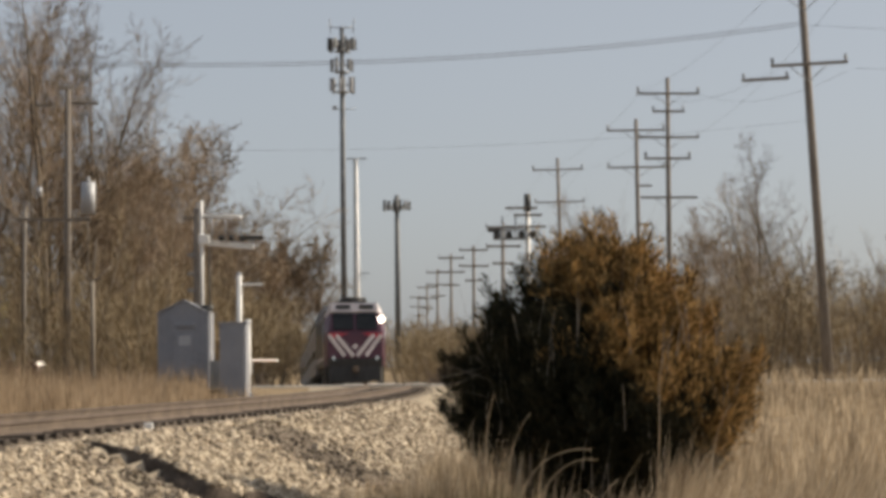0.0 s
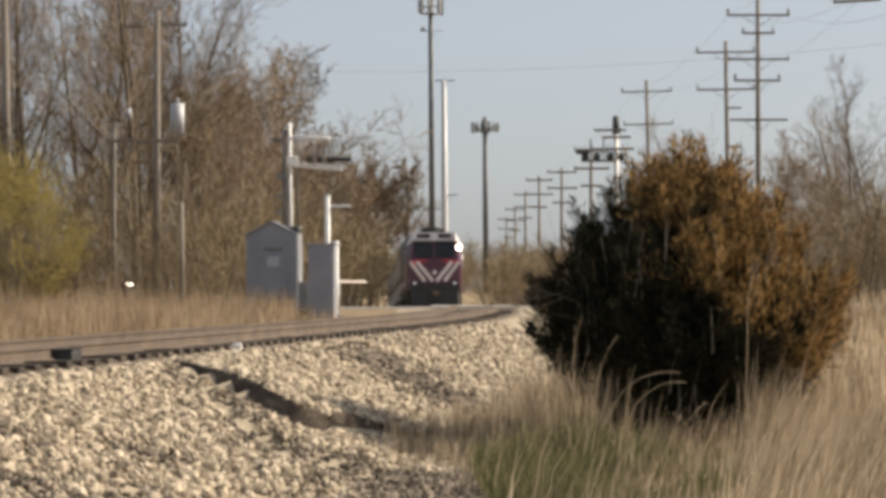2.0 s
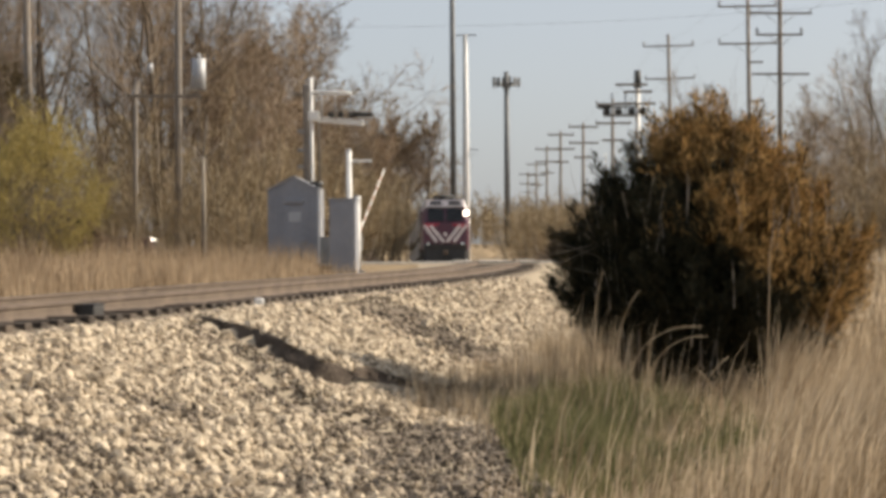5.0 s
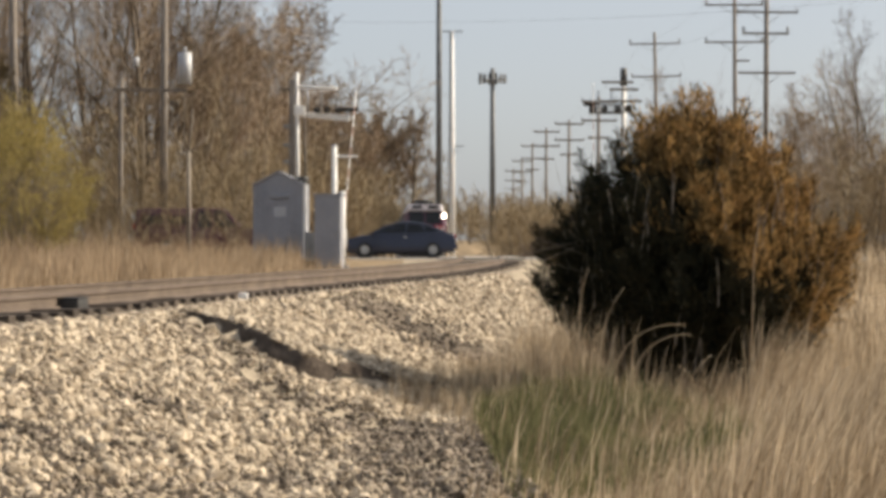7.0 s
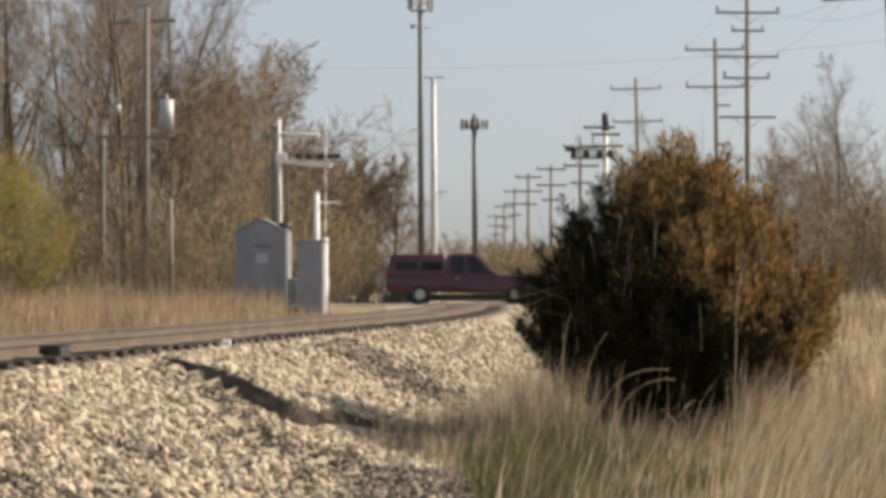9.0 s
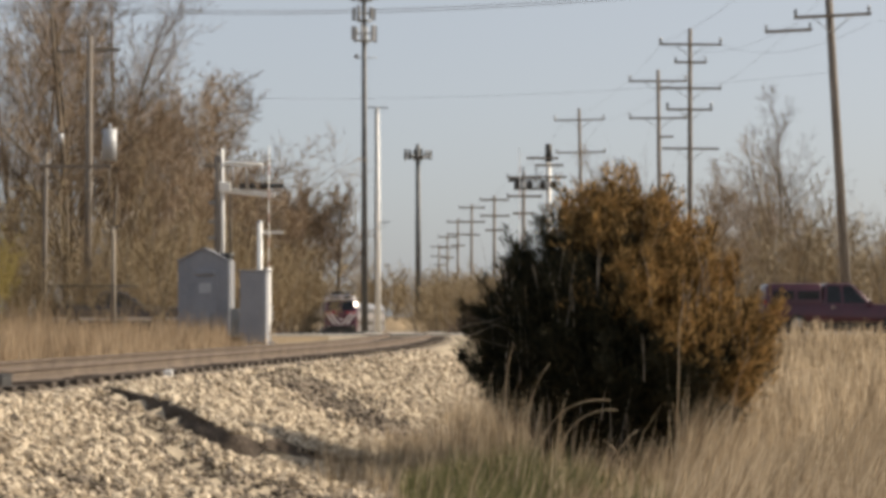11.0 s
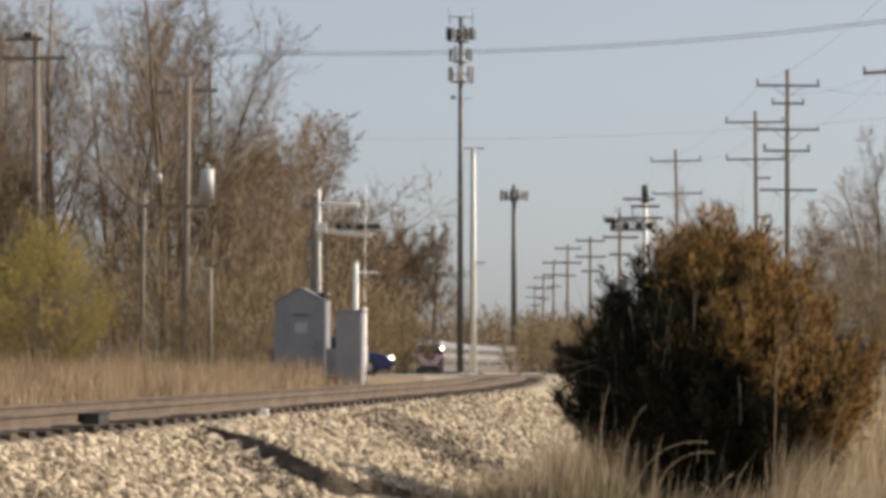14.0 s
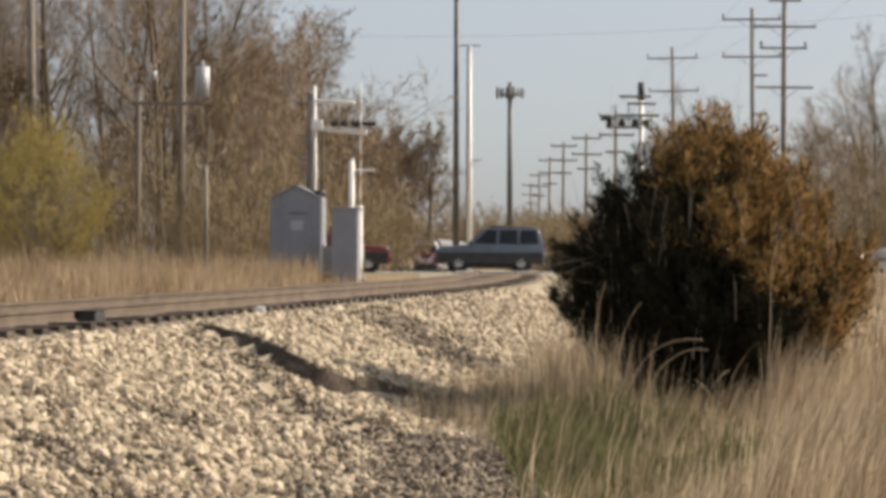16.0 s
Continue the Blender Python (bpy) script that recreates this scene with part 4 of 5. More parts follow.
def make_juniper():
    x, y = 3.62, 30
    t = thing("juniper", (x, y, land(x, y) - 0.05), "large bushy juniper, bronze winter tips on the lit side, shade in its dark foliage", "shrub")
    segs = branching(2.9, 2, (4, 3, 0), (0.5, 1.1), 0, (0.5, 0.75), 0.0, 8, 0.11)
    v, f = tubes(segs)
    raw("trunk", v, f, "bark", t, True)
    # inner sprigs coloured nearly black for the shade inside the bush
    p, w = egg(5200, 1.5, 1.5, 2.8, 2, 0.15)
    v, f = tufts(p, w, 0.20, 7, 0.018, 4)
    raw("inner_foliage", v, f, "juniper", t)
    p, w = plumes(430, 1.66, 2.86, 3, 0.66, 0.105, 42)
    # bronze winter tips follow the sunlit side and the crown; elsewhere shade darkens the green
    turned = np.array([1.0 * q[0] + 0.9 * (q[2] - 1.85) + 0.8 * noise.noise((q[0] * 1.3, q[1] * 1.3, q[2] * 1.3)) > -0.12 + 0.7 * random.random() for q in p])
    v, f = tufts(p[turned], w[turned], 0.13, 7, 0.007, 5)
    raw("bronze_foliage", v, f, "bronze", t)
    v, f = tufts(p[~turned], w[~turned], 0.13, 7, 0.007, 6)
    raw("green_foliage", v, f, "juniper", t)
    rnd = random.Random(4)
    for k in range(64):
        a = rnd.uniform(math.pi * 1.0, math.pi * 1.95)
        z = rnd.uniform(0.2, 2.2)
        q = 1.62 - 0.35 * abs(z - 1.4)
        bend = rnd.uniform(-0.12, 0.12)
        path = [Vector((math.cos(a) * q + bend * u * u, math.sin(a) * q - 0.12 * u, z + 0.55 * u)) for u in (0, 0.25, 0.5, 0.75, 1.0)]
        tube("dead_twig", path, 0.009, 0.003, "deadwood", t)


def tube(name, path, r0, r1, mat, parent=None, n=5):
    """One connected round stem along a path."""
    verts, faces = [], []
    for i, p in enumerate(path):
        d = (path[min(i + 1, len(path) - 1)] - path[max(i - 1, 0)]).normalized()
        x = d.cross(Vector((0.3, 1, 0.1))).normalized()
        y = d.cross(x)
        r = r0 + (r1 - r0) * i / (len(path) - 1)
        for k in range(n):
            a = 2 * math.pi * k / n
            verts.append(tuple(p + x * (r * math.cos(a)) + y * (r * math.sin(a))))
    for i in range(len(path) - 1):
        for k in range(n):
            q = (k + 1) % n
            faces.append((i * n + k, i * n + q, (i + 1) * n + q, (i + 1) * n + k))
    return raw(name, verts, faces, mat, parent, True)


def make_stalks():
    """Pale dry stalks that arch before the juniper."""
    rnd = random.Random(12)
    for x, y, h, bx, seed in ((1.95, 27.2, 1.55, 0.12, 1), (2.15, 27.0, 1.35, 0.3, 2), (2.3, 27.3, 0.95, 0.85, 3), (2.5, 27.1, 0.85, 0.7, 4), (1.5, 27.6, 1.2, -0.1, 5), (3.75, 26.5, 1.9, 0.06, 6), (1.3, 28.0, 1.0, -0.08, 7), (4.2, 26.0, 1.5, 0.25, 8), (4.6, 26.4, 1.3, 0.3, 9), (3.0, 26.2, 0.7, 0.3, 10), (3.2, 26.3, 0.6, -0.25, 11)):
        z = land(x, y) - 0.03
        pts = [Vector((bx * (i / 10) ** 2, 0.05 * math.sin(i + seed), h * math.sin(i / 10 * (1.25 if abs(bx) < 0.5 else 1.7)) / (0.95 if abs(bx) < 0.5 else 1.0))) for i in range(11)]
        s = tube("dry_stalk", pts, 0.0075, 0.004, "straw")
        s.matrix_world = pose(x, y, z)
        tagged(s, "pale dry arching weed stalk", "weed", group="dry stalks")


def make_budding():
    x, y = -13.7, 92
    t = thing("budding_shrub", (x, y, land(x, y)), "yellow-green budding shrub at the wood's edge", "shrub")
    segs = []
    for k in range(10):
        m = Matrix.Rotation(k * 0.63, 4, "Z") @ Matrix.Rotation(0.35, 4, "Y")
        segs += [(max(l, 1), m @ a, m @ b, ra, rb) for l, a, b, ra, rb in branching(3.4, 2, (2, 2, 0), (0.4, 0.9), 0, (0.45, 0.65), 0.1, 300 + k, 0.045)]
    v, f = tubes(segs)
    raw("stem", v, f, "bark", t, True)
    p, w = plumes(190, 2.15, 4.7, 31, 1.5, 0.34, 30)
    v, f = tufts(p, w, 0.17, 5, 0.011, 32)
    raw("bud_cover", v, f, "budding", t)
    x, y = -15.2, 95.2
    c = thing("cedar", (x, y, land(x, y)), "thin dark cedar with sparse drooping boughs", "tree")
    segs = branching(7.4, 2, (3, 3, 0), (0.9, 1.4), 0, (0.2, 0.32), 0.15, 71, 0.1)
    v, f = tubes(segs)
    raw("trunk", v, f, "bark", c, True)
    p, w = plumes(70, 1.2, 7.2, 72, 0.9, 0.16, 20)
    v, f = tufts(p, w, 0.2, 5, 0.016, 73)
    raw("foliage", v, f, "cedar", c)


make_grass()
make_trees()
make_juniper()
make_stalks()
make_budding()
make_stones()


# ---- vehicles ----
M["glass"] = material("glass", (0.008, 0.009, 0.011), (0.018, 0.02, 0.024), 1.0, 0.08, fine=3, spec=0.35)
M["tyre"] = material("tyre", (0.012, 0.012, 0.012), (0.035, 0.034, 0.033), 8, 0.9, fine=60)
M["rim"] = material("rim", (0.20, 0.20, 0.21), (0.36, 0.36, 0.37), 6, 0.4, metal=0.9, fine=30)
M["chrome"] = material("chrome", (0.5, 0.5, 0.5), (0.68, 0.68, 0.68), 6, 0.2, metal=1.0, fine=30)
M["headlamp"] = glow("headlamp", (1.0, 0.93, 0.80), 6.0)
M["taillamp"] = material("taillamp", (0.25, 0.012, 0.01), (0.38, 0.02, 0.015), 5, 0.25)


def paint(name, c, rough=0.28):
    M[name] = material(name, tuple(0.8 * v for v in c), tuple(1.15 * v for v in c), 1.5, rough, metal=0.25, fine=8)
    M[name].node_tree.nodes["Principled BSDF"].inputs["Coat Weight"].default_value = 0.5
    return name


paint("navy", (0.013, 0.016, 0.036))
paint("maroon", (0.055, 0.0085, 0.019))
paint("ink", (0.011, 0.013, 0.026))
paint("royal", (0.012, 0.019, 0.095))
paint("slate", (0.10, 0.115, 0.145))
paint("cherry", (0.16, 0.018, 0.014))
paint("silver", (0.40, 0.40, 0.40))
paint("loco_maroon", (0.085, 0.018, 0.040), 0.4)
paint("loco_grey", (0.075, 0.07, 0.075), 0.5)
paint("loco_white", (0.72, 0.66, 0.67), 0.5)
paint("loco_red", (0.50, 0.03, 0.06), 0.45)


def slab(profile, w0, w1, bevel=0.05):
    """A side outline (x along, z up) drawn out to both sides, narrower (w1) at its top."""
    bm = bmesh.new()
    lo, hi = min(z for _, z in profile), max(z for _, z in profile)
    rows = []
    for s in (-1, 1):
        rows.append([bm.verts.new((x, s * (w0 + (w1 - w0) * ((z - lo) / (hi - lo)) ** 2) / 2, z)) for x, z in profile])
    a, b = rows
    bm.faces.new(a)
    bm.faces.new(b[::-1])
    n = len(a)
    for i in range(n):
        k = (i + 1) % n
        bm.faces.new((a[k], a[i], b[i], b[k]))
    bmesh.ops.recalc_face_normals(bm, faces=bm.faces)
    if bevel:
        bmesh.ops.bevel(bm, geom=list(bm.edges), offset=bevel, segments=2, affect="EDGES", profile=0.5, clamp_overlap=True)
    for f in bm.faces:
        f.smooth = True
    return bm


def wheel(parent, x, y, r, wide=0.22):
    bm = R((0, -wide / 2, 0), (0, wide / 2, 0), r, n=24)
    bmesh.ops.bevel(bm, geom=[e for e in bm.edges if len(e.link_faces) == 2 and any(len(f.verts) > 4 for f in e.link_faces)], offset=0.04, segments=2, affect="EDGES")
    me = bpy.data.meshes.new("wheel")
    bm.to_mesh(me)
    bm.free()
    me.materials.append(M["tyre"])
    w = new("wheel", me)
    w.parent = parent
    w.location = (x, y, r)
    s = 1 if y > 0 else -1
    bm = R((0, s * wide * 0.46, 0), (0, s * wide * 0.53, 0), r * 0.58, r * 0.54, 20)
    rim = part("rim", bm, "rim", w)
    for k in range(5):
        a = 2 * math.pi * k / 5
        part("spoke", box(bmesh.new(), r * 0.29, 0, 0, r * 0.46, 0.02, r * 0.12, 0.0, Matrix.Translation((0, s * wide * 0.55, 0)) @ Matrix.Rotation(a, 4, "Y")), "chrome", rim)
    return w


def car(name, kind, col, label, length, height, lamps=True, group="cars on the crossing road"):
    """A road vehicle that points along +x; its origin is on the road under its middle."""
    c = thing(name, (0, 0, 0), label, "pickup truck" if "pickup" in kind else "car", group=group)
    L, H = length / 2, height
    if kind == "sedan":
        w, r, wx = 1.82, 0.33, (0.60 * L, -0.60 * L)
        body = [(-L, 0.42), (-L, 0.80), (-0.95 * L, 1.0), (-0.68 * L, 1.05), (0.30 * L, 0.99), (0.62 * L, 0.92), (0.86 * L, 0.79), (0.97 * L, 0.64), (L, 0.45), (0.97 * L, 0.2), (-0.97 * L, 0.22)]
        top = [(-0.88 * L, 0.98), (-0.62 * L, H - 0.22), (-0.40 * L, H - 0.06), (-0.17 * L, H), (0.04 * L, H - 0.03), (0.24 * L, H - 0.19), (0.58 * L, 0.90)]
        panes = [[(-0.45 * L, 1.06), (-0.38 * L, H - 0.13), (-0.17 * L, H - 0.09), (-0.13 * L, 1.04)], [(-0.10 * L, 1.04), (-0.13 * L, H - 0.09), (0.04 * L, H - 0.10), (0.20 * L, H - 0.22), (0.40 * L, 1.01)], [(-0.68 * L, 1.08), (-0.46 * L, H - 0.17), (-0.47 * L, 1.07)]]
        front, back = [(0.20 * L, H - 0.14), (0.50 * L, 0.96)], [(-0.56 * L, H - 0.17), (-0.82 * L, 1.02)]
    elif kind == "suv":
        w, r, wx = 1.86, 0.37, (0.58 * L, -0.56 * L)
        body = [(-L, 0.45), (-L, 0.95), (-0.98 * L, 1.12), (0.38 * L, 1.12), (0.88 * L, 1.02), (0.99 * L, 0.86), (L, 0.6), (0.98 * L, 0.34), (-0.97 * L, 0.34)]
        top = [(-0.98 * L, 1.08), (-0.90 * L, H - 0.08), (-0.8 * L, H), (0.05 * L, H), (0.42 * L, 1.08)]
        panes = [[(-0.88 * L, 1.15), (-0.85 * L, H - 0.12), (-0.56 * L, H - 0.1), (-0.54 * L, 1.15)], [(-0.49 * L, 1.15), (-0.50 * L, H - 0.1), (-0.18 * L, H - 0.1), (-0.16 * L, 1.15)], [(-0.11 * L, 1.15), (-0.13 * L, H - 0.1), (0.05 * L, H - 0.1), (0.30 * L, 1.15)]]
        front, back = [(0.10 * L, H - 0.06), (0.39 * L, 1.13)], [(-0.92 * L, H - 0.12), (-0.965 * L, 1.14)]
    else:
        w, r, wx = 1.98, 0.39, (0.62 * L, -0.58 * L)
        body = [(-L, 0.55), (-L, 1.16), (0.34 * L, 1.16), (0.84 * L, 1.10), (0.97 * L, 1.0), (L, 0.62), (0.98 * L, 0.42), (-0.98 * L, 0.46)]
        top = [(-0.26 * L, 1.1), (-0.22 * L, H - 0.06), (-0.16 * L, H), (0.12 * L, H - 0.02), (0.40 * L, 1.1)]
        panes = [[(-0.20 * L, 1.2), (-0.18 * L, H - 0.12), (-0.03 * L, H - 0.1), (-0.02 * L, 1.2)], [(0.02 * L, 1.2), (0.01 * L, H - 0.1), (0.12 * L, H - 0.1), (0.30 * L, 1.2)]]
        front, back = [(0.15 * L, H - 0.08), (0.38 * L, 1.16)], [(-0.238 * L, H - 0.14), (-0.262 * L, 1.22)]
    b = part("body", slab(body, w, w * 0.93, 0.06), col, c)
    part("cabin", slab(top, w * 0.9, w * 0.70, 0.05), col, c)
    zc, hh = min(z for _, z in top), H - min(z for _, z in top)

    def side_w(z):
        return w * (0.9 + (0.70 - 0.9) * max(0, (z - zc) / hh) ** 2) / 2
    for s in (-1, 1):
        for p in panes:
            bm = bmesh.new()
            o = [bm.verts.new((x, s * (side_w(z) + 0.008), z)) for x, z in p]
            i = [bm.verts.new((x, s * (side_w(z) - 0.03), z)) for x, z in p]
            bm.faces.new(o)
            bm.faces.new(i[::-1])
            for k in range(len(p)):
                q = (k + 1) % len(p)
                bm.faces.new((o[k], i[k], i[q], o[q]))
            bmesh.ops.recalc_face_normals(bm, faces=bm.faces)
            part("side_window", bm, "glass", c)
        part("mirror", B(front[1][0] - 0.12, s * (w * 0.5 + 0.06), front[1][1] + 0.03, 0.12, 0.18, 0.13, 0.03), col, c)
        part("door_handle", B(-0.12 * L, s * (w * 0.475 + 0.012), body[2][1] - 0.14, 0.2, 0.03, 0.035, 0.008), "chrome", b)
        part("sill", B(0, s * w * 0.465, body[0][1] + 0.02, 1.0 * L, 0.06, 0.1, 0.02), "black", b)
        part("headlight", B(0.955 * L, s * w * 0.38, 0.66 if kind == "sedan" else 0.94, 0.16, 0.3, 0.15, 0.04), "headlamp" if lamps else "chrome", c)
        part("tail_light", B(-0.985 * L, s * w * 0.40, body[1][1] + 0.08, 0.08, 0.22, 0.2, 0.03), "taillamp", c)
        for x in wx:
            part("wheel_arch", R((x, s * w * 0.36, r), (x, s * (w * 0.475 + 0.004), r), r + 0.075, n=24), "black", b)
            wheel(c, x, s * (w * 0.5 - 0.1), r)
    for name_, (p0, p1) in (("windscreen", front), ("rear_window", back)):
        sg = 1 if name_ == "windscreen" else -1
        m = Matrix.Translation(((p0[0] + p1[0]) / 2 + sg * 0.03, 0, (p0[1] + p1[1]) / 2)) @ Matrix.Rotation(math.atan2(-(p1[1] - p0[1]), p1[0] - p0[0]), 4, "Y")
        part(name_, box(bmesh.new(), 0, 0, 0, math.hypot(p1[0] - p0[0], p1[1] - p0[1]), w * 0.70, 0.03, 0.01, m), "glass", c)
    bump = "chrome" if "pickup" in kind else "ink" if kind == "suv" else col
    part("front_bumper", B(0.985 * L, 0, body[0][1] + 0.06, 0.2, w * 0.93, 0.2, 0.05), bump, c)
    part("rear_bumper", B(-0.99 * L, 0, body[0][1] + 0.04, 0.2, w * 0.92, 0.2, 0.05), bump, c)
    part("underbody", B(0, 0, 0.27, 1.5 * L, w * 0.8, 0.26, 0.04), "black", c, "dark underbody")
    part("grille", B(0.985 * L, 0, 0.62 if kind == "sedan" else 0.86, 0.1, w * 0.5, 0.22, 0.02), "black", c)
    part("number_plate", B(-L - 0.06, 0, body[0][1] + 0.3, 0.02, 0.3, 0.15), "whitepaint", c)
    if kind == "capped_pickup":
        part("bed_cap", slab([(-0.99 * L, 1.14), (-0.95 * L, H - 0.07), (-0.88 * L, H - 0.02), (-0.27 * L, H - 0.02), (-0.25 * L, 1.14)], w * 0.92, w * 0.74, 0.05), col, c)
        for s in (-1, 1):
            for a in (-0.60, -0.28):
                part("cap_window", B((a - 0.15) * L, s * w * 0.44, 1.5, 0.27 * L, 0.04, 0.34, 0.012), "glass", c)
    if kind == "pickup":
        for s in (-1, 1):
            part("bed_rail", B(-0.63 * L, s * w * 0.45, 1.2, 0.7 * L, 0.08, 0.06, 0.02), "black", c)
            part("side_stripe", B(0.02 * L, s * (w * 0.487 + 0.004), 0.62, 1.8 * L, 0.03, 0.16, 0.01), "silver", b, "silver lower side band")
            for x in (-0.92, -0.32, 0.02):
                part("rack_post", R((x * L, s * w * 0.42, 1.15), (x * L, s * w * 0.40, H + 0.2), 0.025, n=6), "black", c)
            part("rack_rail", R((-1.0 * L, s * w * 0.4, H + 0.2), (0.28 * L, s * w * 0.4, H + 0.2), 0.03, n=6), "black", c)
        for x in (-0.92, -0.32, 0.02):
            part("rack_bar", R((x * L, -w * 0.4, H + 0.2), (x * L, w * 0.4, H + 0.2), 0.03, n=6), "black", c)
    if kind == "suv":
        for s in (-1, 1):
            part("roof_rail", R((-0.8 * L, s * 0.58, H + 0.03), (0.0, s * 0.58, H + 0.03), 0.025, n=6), "black", c)
            part("lower_cladding", B(0, s * w * 0.5, 0.56, 1.92 * L, 0.05, 0.46, 0.015), "black", b, "dark lower side cladding")
    return c


# ---- the train ----
def hull(points):
    bm = bmesh.new()
    for p in points:
        bm.verts.new(p)
    bmesh.ops.convex_hull(bm, input=bm.verts)
    bmesh.ops.dissolve_limit(bm, angle_limit=0.02, verts=bm.verts, edges=bm.edges)
    return bm


def mirrored(points):
    return [(s * x, y, z) for x, y, z in points for s in (-1, 1)]


def bogie(parent, y):
    bm = B(0, y, 0.62, 2.5, 3.2, 0.5, 0.06)
    t = part("bogie", bm, "black", parent)
    for dy in (-1.25, 1.25):
        part("wheelset", R((-0.78, y + dy, 0.5), (0.78, y + dy, 0.5), 0.5, n=20), "rust", t)
    for s in (-1, 1):
        part("side_frame", B(s * 1.2, y, 0.72, 0.16, 3.4, 0.36, 0.05), "black", t)


def locomotive():
    """End towards -y at the origin, rail top at z = 0."""
    l = thing("locomotive", (0, 0, 0), "diesel passenger locomotive, maroon nose with white chevrons, dark below", "locomotive")
    part("body", hull(mirrored([(1.57, 0.9, 1.0), (1.57, 0.9, 3.5), (1.25, 1.3, 4.25), (1.57, 17, 1.0), (1.57, 17, 3.5), (1.25, 17, 4.25)])), "loco_grey", l)
    nose = part("nose", hull(mirrored([(1.42, 0.0, 1.0), (1.4, 0.02, 2.72), (1.57, 0.55, 1.0), (1.57, 0.6, 2.85), (1.2, 0.55, 3.86), (1.56, 0.98, 3.5), (1.56, 0.98, 1.0), (1.2, 0.98, 3.9)])), "loco_maroon", l)
    part("brow", hull(mirrored([(1.22, 0.42, 3.84), (1.18, 0.55, 4.3), (1.57, 0.98, 3.52), (1.25, 1.2, 4.3), (1.57, 1.2, 3.52), (1.22, 1.2, 3.84)])), "loco_white", l, "pale grey cab brow")
    tilt = math.atan2(0.53, 1.08)
    for s in (-1, 1):
        part("windscreen", box(bmesh.new(), 0, 0, 0, 1.06, 0.05, 1.0, 0.03, Matrix.Translation((s * 0.60, 0.26, 3.33)) @ Matrix.Rotation(-tilt, 4, "X")), "glass", nose)
        # chevrons: two white bands on each side and a red corner
        for k, (x0, x1) in enumerate(((1.36, 0.56), (0.98, 0.10))):
            dx, dz = x1 - x0, -1.08
            m = Matrix.Translation((s * (x0 + x1) / 2, -0.012, 2.08)) @ Matrix.Rotation(math.atan2(s * dx, dz), 4, "Y")
            part("chevron", box(bmesh.new(), 0, 0, 0, 0.2, 0.03, math.hypot(dx, dz), 0.0, m), "loco_white", nose, "white chevron band")
        part("corner_panel", hull([(s * x, y, z) for x, z in ((0.3, 2.72), (1.4, 2.72), (1.4, 2.5), (1.1, 2.42)) for y in (0.005, -0.02)]), "loco_red", nose, "red corner panel")
        part("number_board", box(bmesh.new(), 0, 0, 0, 0.75, 0.04, 0.24, 0.01, Matrix.Translation((s * 0.6, 0.47, 4.08)) @ Matrix.Rotation(-0.28, 4, "X")), "black", l)
        part("ditch_light", R((s * 1.12, -0.03, 1.42), (s * 1.12, -0.1, 1.42), 0.11, n=12), "chrome", nose)
        part("grab_rail", R((s * 1.62, 0.75, 1.2), (s * 1.62, 0.75, 3.2), 0.025, n=6), "chrome", l)
        part("cab_window", B(s * 1.572, 1.5, 3.05, 0.03, 0.8, 0.6, 0.03), "glass", l)
        part("step", B(s * 1.35, 0.75, 0.55, 0.35, 0.5, 0.9, 0.03), "black", l)
        part("side_stripe", B(s * 1.575, 9, 1.45, 0.02, 15, 0.25), "loco_white", l)
        part("side_grille", B(s * 1.573, 9.5, 3.1, 0.02, 9.5, 0.7), "black", l)
    part("lower_nose", B(0, -0.01, 1.2, 2.82, 0.03, 0.42, 0.01), "black", nose, "black lower nose")
    part("lamp_bracket", B(1.3, 0.62, 3.42, 0.3, 0.1, 0.12, 0.02), "black", l)
    lamp = part("cab_lamp", R((1.38, 0.42, 3.42), (1.38, 0.30, 3.42), 0.14, 0.16, 16), "headlamp", l, "bright round lamp at the cab corner")
    part("lamp_housing", R((1.38, 0.62, 3.42), (1.38, 0.42, 3.42), 0.2, n=16), "black", l)
    part("nose_badge", hull([(x, y, z) for x, z in ((0, 1.85), (0.16, 2.02), (0, 2.2), (-0.16, 2.02)) for y in (0.0, -0.03)]), "loco_white", nose)
    part("pilot", hull(mirrored([(1.3, -0.25, 0.2), (1.3, -0.05, 1.0), (1.45, 0.6, 0.2), (1.45, 0.6, 1.0)])), "black", l)
    part("frame", B(0, 8.9, 0.9, 2.9, 16.2, 0.36, 0.03), "black", l)
    part("fuel_tank", B(0, 8.8, 0.6, 2.6, 4.5, 0.7, 0.1), "black", l)
    part("coupler", B(0, -0.4, 0.85, 0.3, 0.5, 0.3, 0.05), "rust", l)
    for y in (1.9, 3.2, 6.5, 8.2, 11):
        part("roof_fan", R((0, y, 4.24), (0, y, 4.62), 0.72, 0.68, 18), "black", l)
    part("exhaust", B(0, 4.8, 4.4, 1.3, 0.8, 0.5, 0.08), "black", l)
    part("horn", R((0.5, 1.3, 4.25), (0.5, 0.9, 4.5), 0.07, 0.1, 8), "black", l)
    bogie(l, 3.2)
    bogie(l, 13.9)
    return l


M["stainless"] = material("stainless", (0.20, 0.195, 0.20), (0.30, 0.29, 0.295), 0.8, 0.38, metal=0.7, fine=10, stretch=(1, 0.2, 6))


